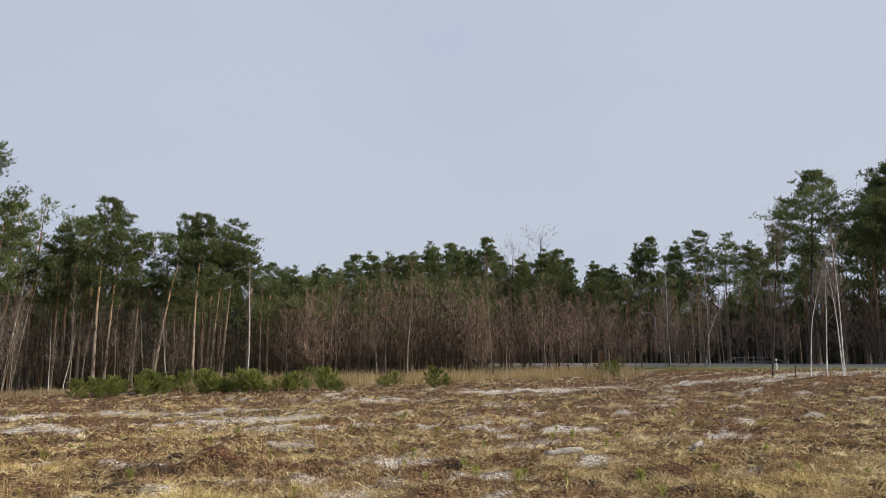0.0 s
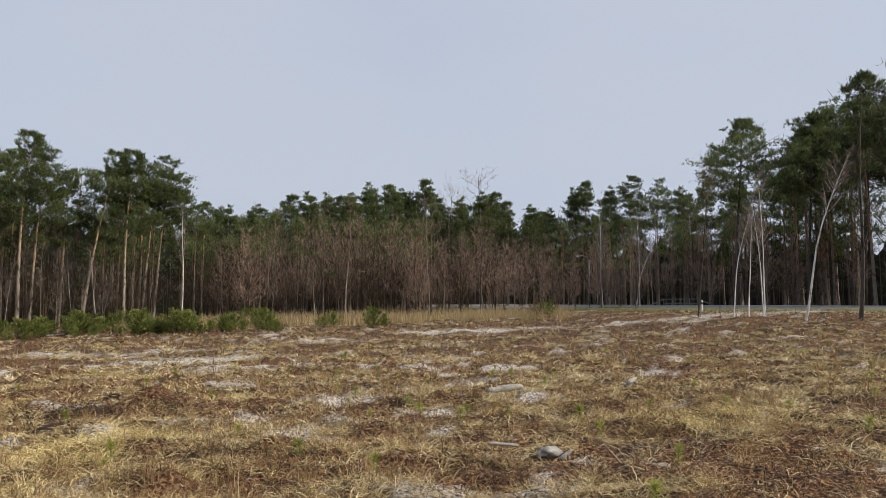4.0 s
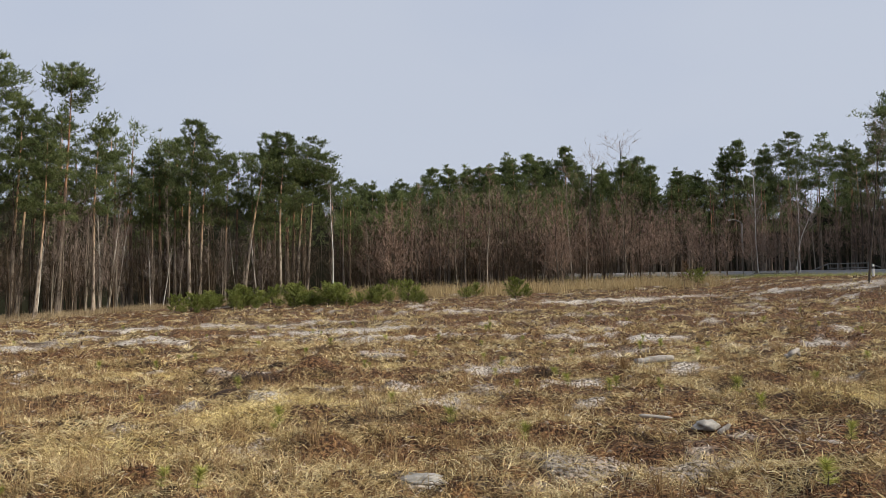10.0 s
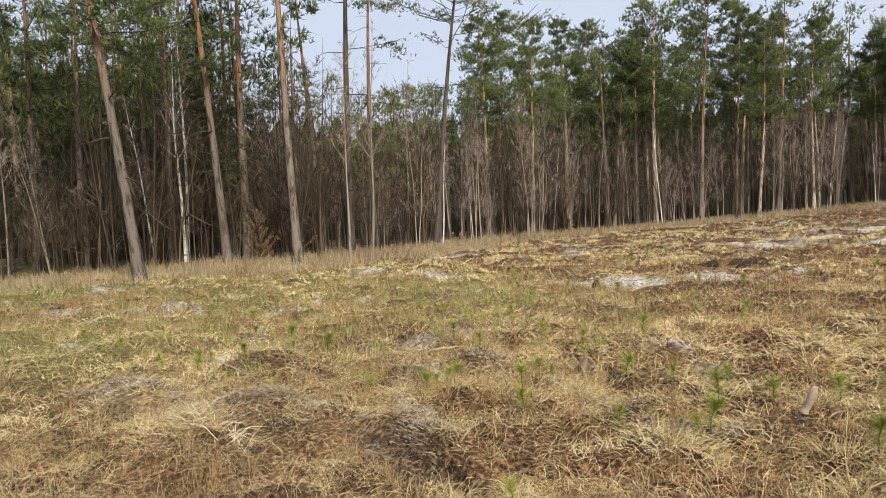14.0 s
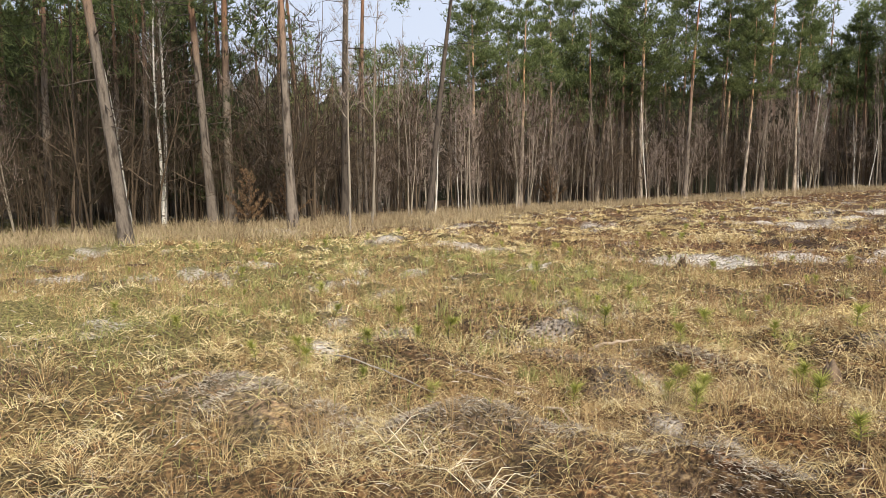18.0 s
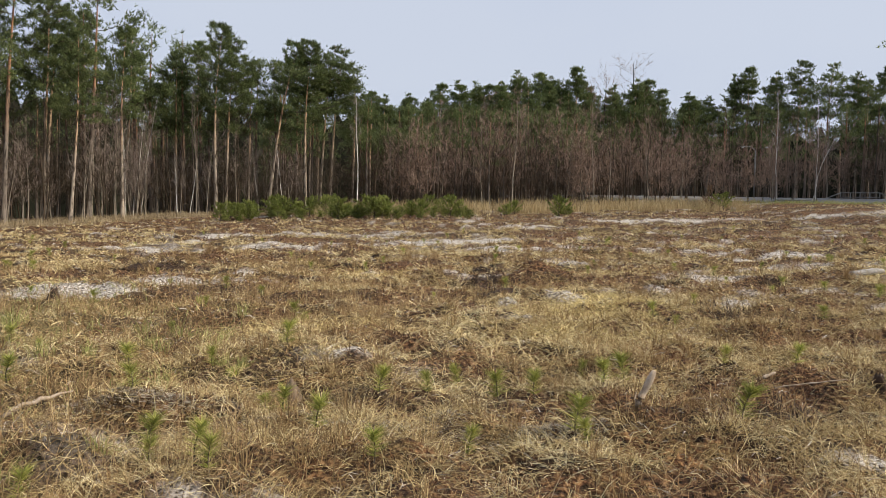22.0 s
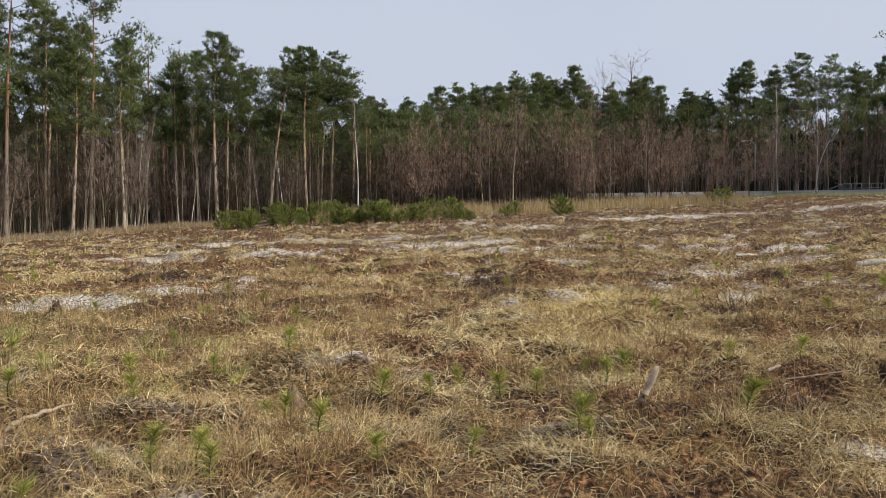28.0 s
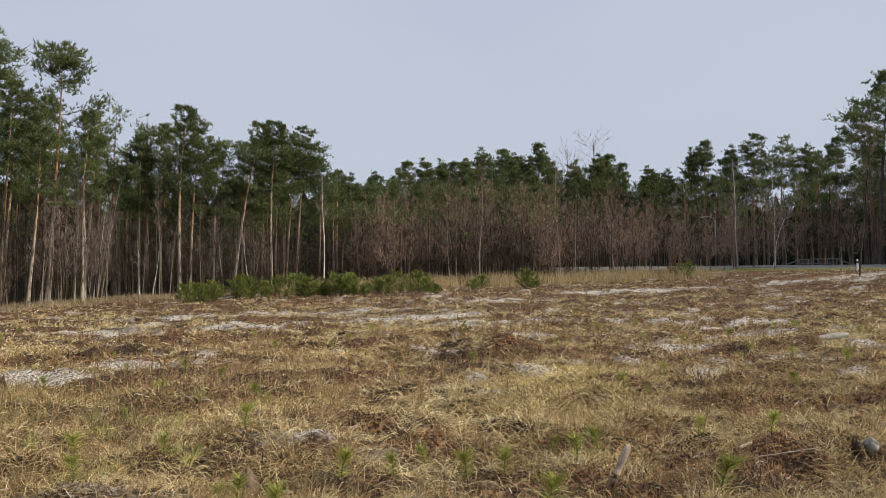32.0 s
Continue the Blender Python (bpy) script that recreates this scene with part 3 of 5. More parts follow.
def bare_parts(seed, tall=9.0, spread=1.6, girth=0.06, limbs=24, low=0.25, up=0.9, subs=5, fine=5, stems=1, droop=0.0, twig=0.012, arch=0.0):
    rg = np.random.default_rng(seed)
    trunks, wood, thin = [], [], []
    for s in range(stems):
        z = np.linspace(0, 1, 8)
        lx, ly = rg.uniform(-0.07, 0.07, 2) * tall * (1 if s == 0 else 1.6)
        th = tall * (1 if s == 0 else rg.uniform(0.7, 0.95))
        path = np.stack([lx * z**1.3 + arch * z**3 + 0.05 * np.sin(9 * z + seed) + 0.12 * s, ly * z**1.2 + 0.05 * np.cos(7 * z + seed), th * z], -1)
        rad = girth * (1 - 0.9 * z)
        trunks.append(tubes(path[None], rad[None], 6))
        u = np.sort(rg.uniform(low, 0.97, limbs))
        hh = u * th
        az = np.arange(limbs) * 2.4 + rg.uniform(-0.7, 0.7, limbs)
        at = np.stack([np.interp(hh, path[:, 2], path[:, 0]), np.interp(hh, path[:, 2], path[:, 1]), hh], -1)
        way = unit(np.stack([np.cos(az), np.sin(az), up * rg.uniform(0.5, 1.5, limbs)], -1))
        long = spread * (1.1 - 0.75 * u) * rg.uniform(0.5, 1.3, limbs)
        lp = grow(at, way, long, np.tile([0, 0, 0.35 - droop], (limbs, 1)), 4, rg)
        wood.append(tubes(lp, np.outer(girth * 0.32 * (1.1 - u), [1, 0.75, 0.5, 0.2]), 3))
        f = rg.uniform(0.2, 1.0, (limbs, subs)) * 3
        i0 = np.clip(f.astype(int), 0, 2)
        fr = (f - i0)[..., None]
        rows = np.arange(limbs)[:, None]
        root = (lp[rows, i0] * (1 - fr) + lp[rows, i0 + 1] * fr).reshape(-1, 3)
        sw = unit(np.repeat(way, subs, 0) * 0.8 + rg.normal(size=root.shape) * 0.55 + [0, 0, 0.3 - droop])
        sl = np.repeat(long, subs) * rg.uniform(0.3, 0.65, len(root))
        sp = grow(root, sw, sl, np.tile([0, 0, 0.2 - 1.4 * droop], (len(root), 1)), 3, rg)
        thin.append(ribbons(sp, np.full(len(root), twig * 1.5), rg))
        pick = np.repeat(np.arange(len(root)), fine)
        r2 = sp[pick, 1] + (sp[pick, 2] - sp[pick, 1]) * rg.uniform(-0.8, 1, (len(pick), 1))
        w2 = unit(sw[pick] * 0.7 + rg.normal(size=r2.shape) * 0.6 + [0, 0, 0.15 - 1.2 * droop])
        p2 = grow(r2, w2, sl[pick] * rg.uniform(0.35, 0.8, len(pick)), np.tile([0, 0, 0.1 - 1.2 * droop], (len(pick), 1)), 3, rg)
        thin.append(spikes(p2[:, 0], unit(p2[:, 2] - p2[:, 0]), np.linalg.norm(p2[:, 2] - p2[:, 0], axis=1), np.full(len(pick), twig * 1.1), rg))
    return join(*trunks), join(*wood), join(*thin)


def meshes(name, sets, materials):
    return [shaded(mesh_of(name, *s), mt) for s, mt in zip(sets, materials)]


def tilt(lean, tall):
    """The turn that moves the top of a tree of that height by lean, in metres."""
    d = Vector((lean[0], lean[1], tall))
    return Vector((0, 0, 1)).rotation_difference(d.normalized())


def plant(name, made, names, x, y, scale, turn=0.0, lean=(0, 0), tall=16.0, wide=1.0, sink=0.08, **tags):
    """A tree or bush: an Empty at its foot with one mesh a part."""
    root = new(name)
    q = tilt(lean, tall * scale) @ Euler((0, 0, turn)).to_quaternion()
    root.matrix_basis = Matrix.LocRotScale((x, y, float(height(x, y)) - sink), q, (scale * wide, scale * wide, scale))
    for pname, me in zip(names, made):
        part(pname, me, root)
    return tagged(root, **tags)

# ---- road ----
def road_strip(name, a, b, lift, material, s0=-0.45, s1=1.9, n=60):
    s = np.linspace(s0, s1, n)
    mid = ROAD_A + np.outer(s, ROAD_B - ROAD_A)
    v = []
    for d in (a, b):
        p = mid + ROAD_OUT * d
        v.append(np.column_stack([p, road_height(s) + 0.44 * d / ROAD_WIDE + lift]))
    low = [q - [0, 0, 0.25] for q in v]
    allv = np.vstack([v[0], v[1], low[0], low[1]])
    k = np.arange(n - 1)
    f = [np.stack([k, k + 1, n + k + 1, n + k], -1), np.stack([k, 2 * n + k, 2 * n + k + 1, k + 1], -1), np.stack([n + k, n + k + 1, 3 * n + k + 1, 3 * n + k], -1)]
    return shaded(mesh_of(name, allv, np.vstack(f)), material)


road = tagged(new("road", road_strip("road", 0.0, ROAD_WIDE, 0.02, ASPHALT)), "grey asphalt country road along the wood", "road", kind="structure")
for d in (0.25, ROAD_WIDE - 0.35):
    part("edge_line", road_strip("edge_line", d, d + 0.12, 0.026, ROAD_PAINT), road, "white painted edge line")


def box_mesh(name, size, material, bevel=0.0):
    bm = bmesh.new()
    bmesh.ops.create_cube(bm, size=1.0)
    bmesh.ops.scale(bm, vec=size, verts=bm.verts)
    if bevel:
        bmesh.ops.bevel(bm, geom=bm.edges[:], offset=bevel, segments=2, affect="EDGES")
    me = bpy.data.meshes.new(name)
    bm.to_mesh(me)
    bm.free()
    return shaded(me, material, True)


def bar(name, a, b, r, material, parent, sides=8, label=""):
    p = np.linspace(np.array(a, float), np.array(b, float), 3)[None]
    v, f = tubes(p, np.full((1, 3), r), sides)
    v = np.vstack([v, p[0, :1], p[0, -1:]])
    k = np.arange(sides)
    top = np.stack([2 * sides + k, 2 * sides + (k + 1) % sides, np.full(sides, len(v) - 1)], -1)
    foot = np.stack([(k + 1) % sides, k, np.full(sides, len(v) - 2)], -1)
    return part(name, shaded(mesh_of(name, v, f, np.vstack([top, foot])), material), parent, label)


def railing(x, y, z, turn, long, posts, label):
    """A steel guard rail over a culvert: posts, two rails, and ends that slope down to the ground."""
    root = new("guard_railing")
    root.matrix_basis = pose(x, y, z, 0, 0, turn)
    for k in range(posts):
        u = -long / 2 + long * k / (posts - 1)
        bar("post", (u, 0, -0.4), (u, 0, 0.75), 0.04, GALVANISED, root)
    for h in (0.75, 0.36):
        bar("rail", (-long / 2 - 0.05, 0, h), (long / 2 + 0.05, 0, h), 0.04, GALVANISED, root)
    for side in (-1, 1):
        bar("end_rail", (side * long / 2, 0, 0.75), (side * (long / 2 + 1.9), 0, -0.1), 0.05, GALVANISED, root)
    return tagged(root, label, "railing", "culvert railings")


ROAD_TURN = math.degrees(math.atan2(ROAD_WAY[1], ROAD_WAY[0]))
railing(24.89, 58.95, 2.13, ROAD_TURN + 22, 2.6, 5, "grey steel guard railing over a culvert on the field side")
railing(33.15, 63.08, 2.97, ROAD_TURN + 22, 3.0, 5, "grey steel guard railing over a culvert beside the wood")


def street_lamp(x, y, z, turn, tall):
    root = new("street_lamp")
    root.matrix_basis = pose(x, y, z - 0.3, 0, 0, turn)
    bar("pole", (0, 0, 0), (0, 0, tall * 0.93), 0.075, GALVANISED, root)
    u = np.linspace(0, 1, 8)
    arc = np.stack([-1.35 * u**1.4, 0 * u, tall * 0.93 + tall * 0.07 * np.sin(u * 1.75)], -1)
    part("arm", shaded(mesh_of("arm", *tubes(arc[None], np.full((1, 8), 0.05), 6)), GALVANISED), root)
    head = part("lamp_head", box_mesh("lamp_head", (0.62, 0.2, 0.12), GALVANISED, 0.03), root)
    head.location = (-1.6, 0, tall * 0.99)
    lens = part("lens", box_mesh("lens", (0.4, 0.14, 0.04), LAMP_GLASS, 0.01), head, "pale glass lens")
    lens.location = (-0.05, 0, -0.07)
    return tagged(root, "grey steel street lamp with a curved arm", "street lamp")


street_lamp(27.74, 71.85, 3.09, 20, 5.6)

marker = new("road_marker")
marker.matrix_basis = pose(26.95, 48.3, float(height(26.95, 48.3)) - 0.1, 0, 0, 20)
body = part("post", box_mesh("post", (0.12, 0.10, 0.9), WHITE_PLASTIC, 0.02), marker)
body.location = (0, 0, 0.45)
band = part("band", box_mesh("band", (0.13, 0.11, 0.16), BLACK_PLASTIC, 0.01), body, "black band")
band.location = (0, 0, 0.24)
tagged(marker, "white plastic road marker post with a black band", "marker post")

# ---- trees: kinds ----
PINE = ("trunk", "branchwork", "crown")
BARE = ("trunk", "branchwork", "twig_crown")


def pine_kind(material, **kw):
    return meshes("pine", pine_parts(**kw), (material, DARK_BARK, NEEDLES))


HIGH = [pine_kind(PINE_BARK, seed=s, girth=0.165, crown=0.52, spread=3.5, tufts=3000, limbs=38, needle=0.27, fluff=0.2, power=1.3, wind=w) for s, w in ((1, 0.0), (2, 0.9), (3, 0.5))]
FULL = [pine_kind(PINE_BARK, seed=s, girth=0.175, crown=0.44, spread=4.5, tufts=3700, limbs=52, needle=0.28, fluff=0.2, power=1.25, wind=w) for s, w in ((4, 0.6), (5, 0.2))]
CONE = [pine_kind(PINE_BARK, seed=s, crown=0.30, spread=3.9, tufts=3800, limbs=80, needle=0.34, fluff=0.24, pad=1.15, whorls=12, shape=1.04, power=1.15) for s in (6, 7, 8)]
SPARSE = [pine_kind(GREY_PINE_BARK, seed=s, girth=0.16, crown=0.70, spread=2.8, tufts=1500, limbs=26, fluff=0.2) for s in (9, 10)]
NEAR = [pine_kind(GREY_PINE_BARK, seed=s, crown=0.40, spread=3.8, tufts=5200, limbs=44, girth=0.15, needle=0.18) for s in (11, 12)]
GRAND = [pine_kind(DARK_BARK, seed=s, crown=0.54, spread=6.0, tufts=5200, limbs=76, pad=1.15, fluff=0.18, whorls=13, girth=0.2, shape=1.06, power=0.95) for s in (13, 14)]
TOWER = [pine_kind(GREY_PINE_BARK, seed=s, crown=0.66, spread=3.4, tufts=2400, limbs=30, girth=0.15, needle=0.17) for s in (15, 16)]
DARK_TOWER = pine_kind(DARK_BARK, seed=17, crown=0.44, spread=4.4, tufts=2300, limbs=40, girth=0.14, needle=0.17)
YOUNG = [meshes("young", bare_parts(seed=s, tall=8.0, spread=1.5, girth=0.055, limbs=26, low=0.2, twig=0.018), (TAN_BARK if s % 2 else BROWN_BARK, BROWN_BARK, TWIGS)) for s in (21, 22, 23, 24)]
SLIM = [meshes("sapling", bare_parts(seed=s, tall=7.5, spread=1.3, girth=0.04, limbs=22, low=0.18, stems=1 + s % 2, twig=0.016), (TAN_BARK if s % 2 else BROWN_BARK, BROWN_BARK, BIRCH_TWIGS if s % 2 else BRUSH)) for s in (61, 62, 63, 64)]
THICK = [meshes("thicket", bare_parts(seed=s, tall=7.0, spread=1.7, girth=0.04, limbs=18, low=0.12, stems=3, twig=0.022), (BROWN_BARK, BROWN_BARK, TWIGS)) for s in (25, 26, 27)]
BIRCH = [meshes("birch", bare_parts(seed=s, tall=10.0, spread=1.5, girth=0.085, limbs=20, low=0.42, up=1.3, droop=0.15, twig=0.014), (BIRCH_BARK, BIRCH_BARK, BIRCH_TWIGS)) for s in (31, 32, 33)]
TAN = [meshes("slim_tree", bare_parts(seed=s, tall=10.0, spread=1.3, girth=0.075, limbs=20, low=0.4, up=1.3, droop=0.1, twig=0.014), (TAN_BARK, TAN_BARK, BIRCH_TWIGS)) for s in (36, 37)]
GREY_SAPLING = meshes("slim_tree", bare_parts(seed=46, tall=10.0, spread=2.2, girth=0.06, limbs=26, low=0.2, up=0.8, subs=6, stems=2, twig=0.016), (TAN_BARK, BROWN_BARK, BIRCH_TWIGS))
BROAD = [meshes("broadleaf", bare_parts(seed=s, tall=12.0, spread=3.0, girth=0.11, limbs=24, low=0.3, up=1.2, subs=5), (DARK_BARK, DARK_BARK, TWIGS)) for s in (34, 35)]


def pine(kind, x, y, tall, lean=(0, 0), wide=1.0, label="tall Scots pine with bare orange-brown trunk at the wood's edge", group="pines of the wood's edge"):
    turn = (x * 12.9898 + y * 78.233) % 6.283
    return plant("pine_tree", kind, PINE, x, y, tall / 16.0, turn if kind not in (HIGH[1], FULL[0]) else 0.0, lean, 16.0, wide, label=label, category="pine tree", group=group)


def bare(name, kind, x, y, tall, made_tall, lean=(0, 0), wide=1.0, turn=None, **tags):
    return plant(name, kind, BARE, x, y, tall / made_tall, (x * 7.13 + y * 3.77) % 6.283 if turn is None else turn, lean, made_tall, wide, **tags)


# near pines on the low side of the field: x, y, height, lean
LOW_SIDE = [(-25.67, 6.47, 19, -0.9, -2.0), (-30.38, 11.22, 19.5, -0.6, -1.4), (-27.54, 12.90, 19, -0.4, -0.6), (-29.18, 16.26, 20, 0.3, 0.5), (-31.05, 22.35, 18.5, 1.3, 1.7),
            (-36.55, 13.88, 18, 0.2, 0.3), (-38.09, 19.83, 18.5, -0.5, -0.8), (-33.44, 20.03, 19, 0.3, 0.5), (-33.36, 2.83, 18, -0.3, 0.2), (-31.47, -4.06, 18, 0, 0), (-37.83, 5.51, 19, 0, 0.4)]
for k, (x, y, h, a, c) in enumerate(LOW_SIDE):
    pine(DARK_TOWER if k in (3, 4) else SPARSE[0] if k in (5, 6) else (TOWER if k in (2, 7) else NEAR)[k % 2], x, y, h, (a, c), 1.0 if k < 5 else 0.85, "grey-barked Scots pine with a leaning trunk" if k in (0, 4) else "grey-brown Scots pine with high spreading crown")

# pines along the far left edge: kind, x, y, height, lean
LEFT_EDGE = [(HIGH[0], -38.23, 32.23, 14.6, 0, 0), (FULL[1], -43.30, 38.11, 16.8, 0.2, 0.2), (HIGH[2], -34.91, 33.10, 13.5, 0.3, 0.3), (FULL[1], -42.51, 47.04, 16.8, 0.3, 0.3),
             (HIGH[0], -37.18, 44.00, 14.0, 0.9, 0.7), (FULL[1], -34.03, 44.83, 18.2, 0, 0), (SPARSE[0], -31.87, 47.16, 18.0, 0.8, 0.5), (HIGH[2], -31.19, 50.67, 15.3, 0.5, 0.3),
             (HIGH[0], -28.91, 49.79, 13.0, 0.6, 0.3), (SPARSE[1], -29.12, 52.97, 18.4, 0.5, 0.3), (HIGH[0], -29.63, 60.28, 15.2, 0.8, 0.4), (HIGH[1], -32.39, 53.52, 15.6, 0.5, 0.2),
             (FULL[1], -35.91, 46.49, 14.5, 0, 0), (HIGH[2], -40.21, 42.38, 16.0, 0, 0), (FULL[1], -31.41, 57.32, 15.5, 0, 0), (HIGH[2], -27.73, 55.53, 14.0, 0, 0), (FULL[1], -34.86, 51.87, 16.0, 0, 0)]
for kind, x, y, h, a, c in LEFT_EDGE:
    label = "slender Scots pine with a sparse tuft of crown" if kind in SPARSE else "tall Scots pine with bare trunk at the wood's edge"
    pine(kind, x, y, h, (a, c), 0.95, label)

# the two groups that stand out against the sky
GROUPS = [(FULL[0], -22.07, 60.23, 15.20, -0.1, 0), (HIGH[1], -21.40, 60.61, 13.87, 0.2, 0), (FULL[1], -24.48, 63.41, 14.63, -0.3, 0), (FULL[0], -18.51, 63.09, 14.63, 1.9, 0.4), (HIGH[1], -14.47, 65.57, 15.01, 0.7, 0.1),
          (HIGH[1], -13.70, 66.59, 14.82, 0.6, 0.1), (FULL[0], -15.34, 63.61, 14.54, -0.1, 0), (HIGH[2], -16.69, 66.36, 13.68, 0.2, 0), (HIGH[0], -11.77, 67.82, 12.16, 0.2, 0), (HIGH[2], -10.23, 70.15, 11.40, 0, 0),
          (HIGH[0], -25.53, 61.06, 13.30, 0, 0), (HIGH[2], -20.25, 63.51, 12.92, 0.3, 0)]
for kind, x, y, h, a, c in GROUPS:
    pine(kind, x, y, h, (a, c), 1.0, "leaning Scots pine with orange trunk" if a > 1 else "Scots pine with orange trunk and windswept crown", "pine group on the skyline")

# the far row behind the bare thicket
FAR_ROW = [(-11.4, 14.0), (-9.3, 12.6), (-7.4, 15.2), (-5.2, 13.8), (-3.3, 15.0), (-1.0, 15.4), (0.9, 14.2), (2.7, 14.0), (4.2, 14.4), (6.0, 15.5), (8.4, 14.9), (10.4, 15.1), (11.6, 14.6), (12.9, 15.8), (15.0, 14.6),
           (17.2, 13.6), (21.8, 14.6), (23.6, 12.6), (26.0, 11.4), (28.0, 12.4)]
for k, (x, h) in enumerate(FAR_ROW):
    pine(CONE[k % 3], x + 0.3, 88.0 + (k * 37 % 5) - 0.002 * x * x, h * 0.97, (0, 0), 1.2, "dark green pine in the row behind the bare thicket", "far pine row")
for k in range(18):
    x = -12 + 2.3 * k + (k * 29 % 7) * 0.15
    pine(CONE[(k + 1) % 3], x, 82.5 + (k * 17 % 4), 11.2 + (k * 23 % 6) * 0.45, (0, 0), 1.15, "dark green pine in the row behind the bare thicket", "far pine row")
RIGHT_ROW = [(30.04, 82.64, 14.0), (31.53, 82.12, 14.8), (33.81, 81.17, 14.4), (36.29, 80.12, 15.4), (38.76, 78.87, 15.2), (41.33, 77.52, 13.8), (43.30, 75.50, 14.2), (45.77, 73.46, 14.6), (40.33, 74.17, 12.5), (34.89, 77.76, 12.0), (49.70, 71.33, 15.5), (52.62, 67.30, 16)]
for k, (x, y, h) in enumerate(RIGHT_ROW):
    pine((CONE + HIGH)[k % 5], x, y, h, (0, 0), 1.0, "dark green pine behind the road", "pines behind the road")
BIG_RIGHT = [(36.81, 60.09, 17.2, 1.0, -0.6), (42.71, 58.26, 17.6, 0.8, -0.6), (48.62, 58.74, 21.8, 0.8, -0.6), (52.34, 58.05, 21.0, 0.8, -0.7), (54.45, 54.02, 22.5, 0.9, -0.8), (45.89, 62.29, 17.5, 0, 0), (57.83, 51.38, 22, 0, 0), (61.17, 47.24, 21, 0, 0), (56.46, 58.31, 20, 0, 0), (53.01, 56.55, 21.5, 0, 0), (56.37, 51.95, 22, 0, 0), (59.28, 50.31, 22.5, 0, 0), (52.58, 62.43, 21, 0, 0), (48.65, 62.63, 19.5, 0, 0)]
for k, (x, y, h, a, c) in enumerate(BIG_RIGHT):
    pine(GRAND[k % 2], x, y, h - 0.4, (a, c), 1.0 if k == 0 else 0.85, "large dark pine with a broad conical crown beside the road", "large pines beside the road")

# birches and single bare trees in front of the road
# turn that makes the bent birches arch sideways in the camera's view
ACROSS_VIEW = -0.62
BENT = meshes("birch", bare_parts(seed=38, tall=10.0, spread=2.4, girth=0.085, limbs=20, low=0.62, up=1.1, subs=6, droop=0.05, twig=0.02, arch=1.1), (BIRCH_BARK, BIRCH_BARK, BIRCH_TWIGS))
FORKED = meshes("birch", bare_parts(seed=39, tall=10.0, spread=2.0, girth=0.055, limbs=18, low=0.45, up=1.6, subs=5, stems=2, twig=0.016, arch=0.4), (BIRCH_BARK, BIRCH_BARK, BIRCH_TWIGS))
RIGHT_BIRCH = [(BENT, 26.48, 36.58, 9.6, 1.25, -0.95, 1.0), (FORKED, 26.68, 40.48, 8.8, 0.02, -0.01, 1.0), (BIRCH[1], 26.15, 41.36, 6.3, 0.14, -0.09, 0.8), (BENT, 25.41, 41.89, 6.6, 0.5, -0.35, 0.85), (BENT, 27.67, 60.80, 5.6, 0.75, -0.35, 1.3),
               (BIRCH[2], 25.13, 62.00, 10.0, -0.2, 0.1, 0.8), (BIRCH[0], 28.90, 62.54, 9.0, 0, 0, 0.6), (BIRCH[0], 45.0, 46.78, 6.2, -0.05, 0.05, 0.9)]
for kind, x, y, h, a, c, w in RIGHT_BIRCH:
    bare("birch_tree", kind, x, y, h, 10.0, (a, c), w, ACROSS_VIEW if kind is BENT else None, label="white-barked birch bent over at the top, without leaves" if kind is BENT else "slim white-barked birch without leaves", category="birch tree", group="birches along the road")
TALL_BARE = [meshes("broadleaf", bare_parts(seed=s, tall=12.0, spread=2.2, girth=0.12, limbs=30, low=0.25, up=0.7, subs=4, fine=3, twig=0.013), (DARK_BARK, DARK_BARK, BRUSH)) for s in (40, 45)]
RIGHT_BARE = [(TALL_BARE[0], 29.10, 35.53, 13.2, 0.75, -0.63, 0.9), (TALL_BARE[1], 28.50, 32.80, 14.2, 0.42, -0.38, 0.9), (BROAD[0], 24.56, 44.51, 9.6, 0.31, -0.17, 0.8), (BROAD[1], 24.17, 41.32, 5.0, 0.11, -0.06, 0.6),
              (BROAD[1], 31.29, 33.81, 9.1, 0.0, 0.0, 0.8), (BROAD[1], 19.18, 85.90, 15.6, -0.4, 0, 1.7), (BROAD[0], 14.49, 82.15, 13.5, 0.3, 0, 1.0)]
for kind, x, y, h, a, c, w in RIGHT_BARE:
    bare("broadleaf_tree", kind, x, y, h, 12.0, (a, c), w, label="leafless dark broadleaf tree by the field's end", category="tree", group="bare broadleaf trees")
LEFT_BIRCH = [(-33.64, 10.60, 11, -0.2, -0.6), (-34.52, 11.04, 12, 0, 0.2), (-26.32, 14.47, 8.5, 0, 0), (-26.74, 15.82, 9.5, 0, 0.1), (-10.90, 64.55, 10.0, -0.4, 0), (-28.63, 58.48, 10.7, -0.4, -0.1), (-28.14, 58.69, 9.0, 0.4, 0.1), (-16.89, 61.87, 6.4, -0.5, -0.1),
              (-36.27, 41.12, 8.5, 0.4, 0), (-24.76, 58.99, 5.6, -0.6, 0), (-23.96, 59.50, 5.2, 0.5, 0)]
for k, (x, y, h, a, c) in enumerate(LEFT_BIRCH):
    bare("birch_tree", TAN[k % 2] if k in (2, 3, 8) else BIRCH[k % 3], x, y, h, 10.0, (a, c), 0.9, label="slim tan-stemmed birch without leaves at the wood's edge" if k in (2, 3, 8) else "slim pale birch without leaves at the wood's edge", category="birch tree", group="birches of the wood's edge")

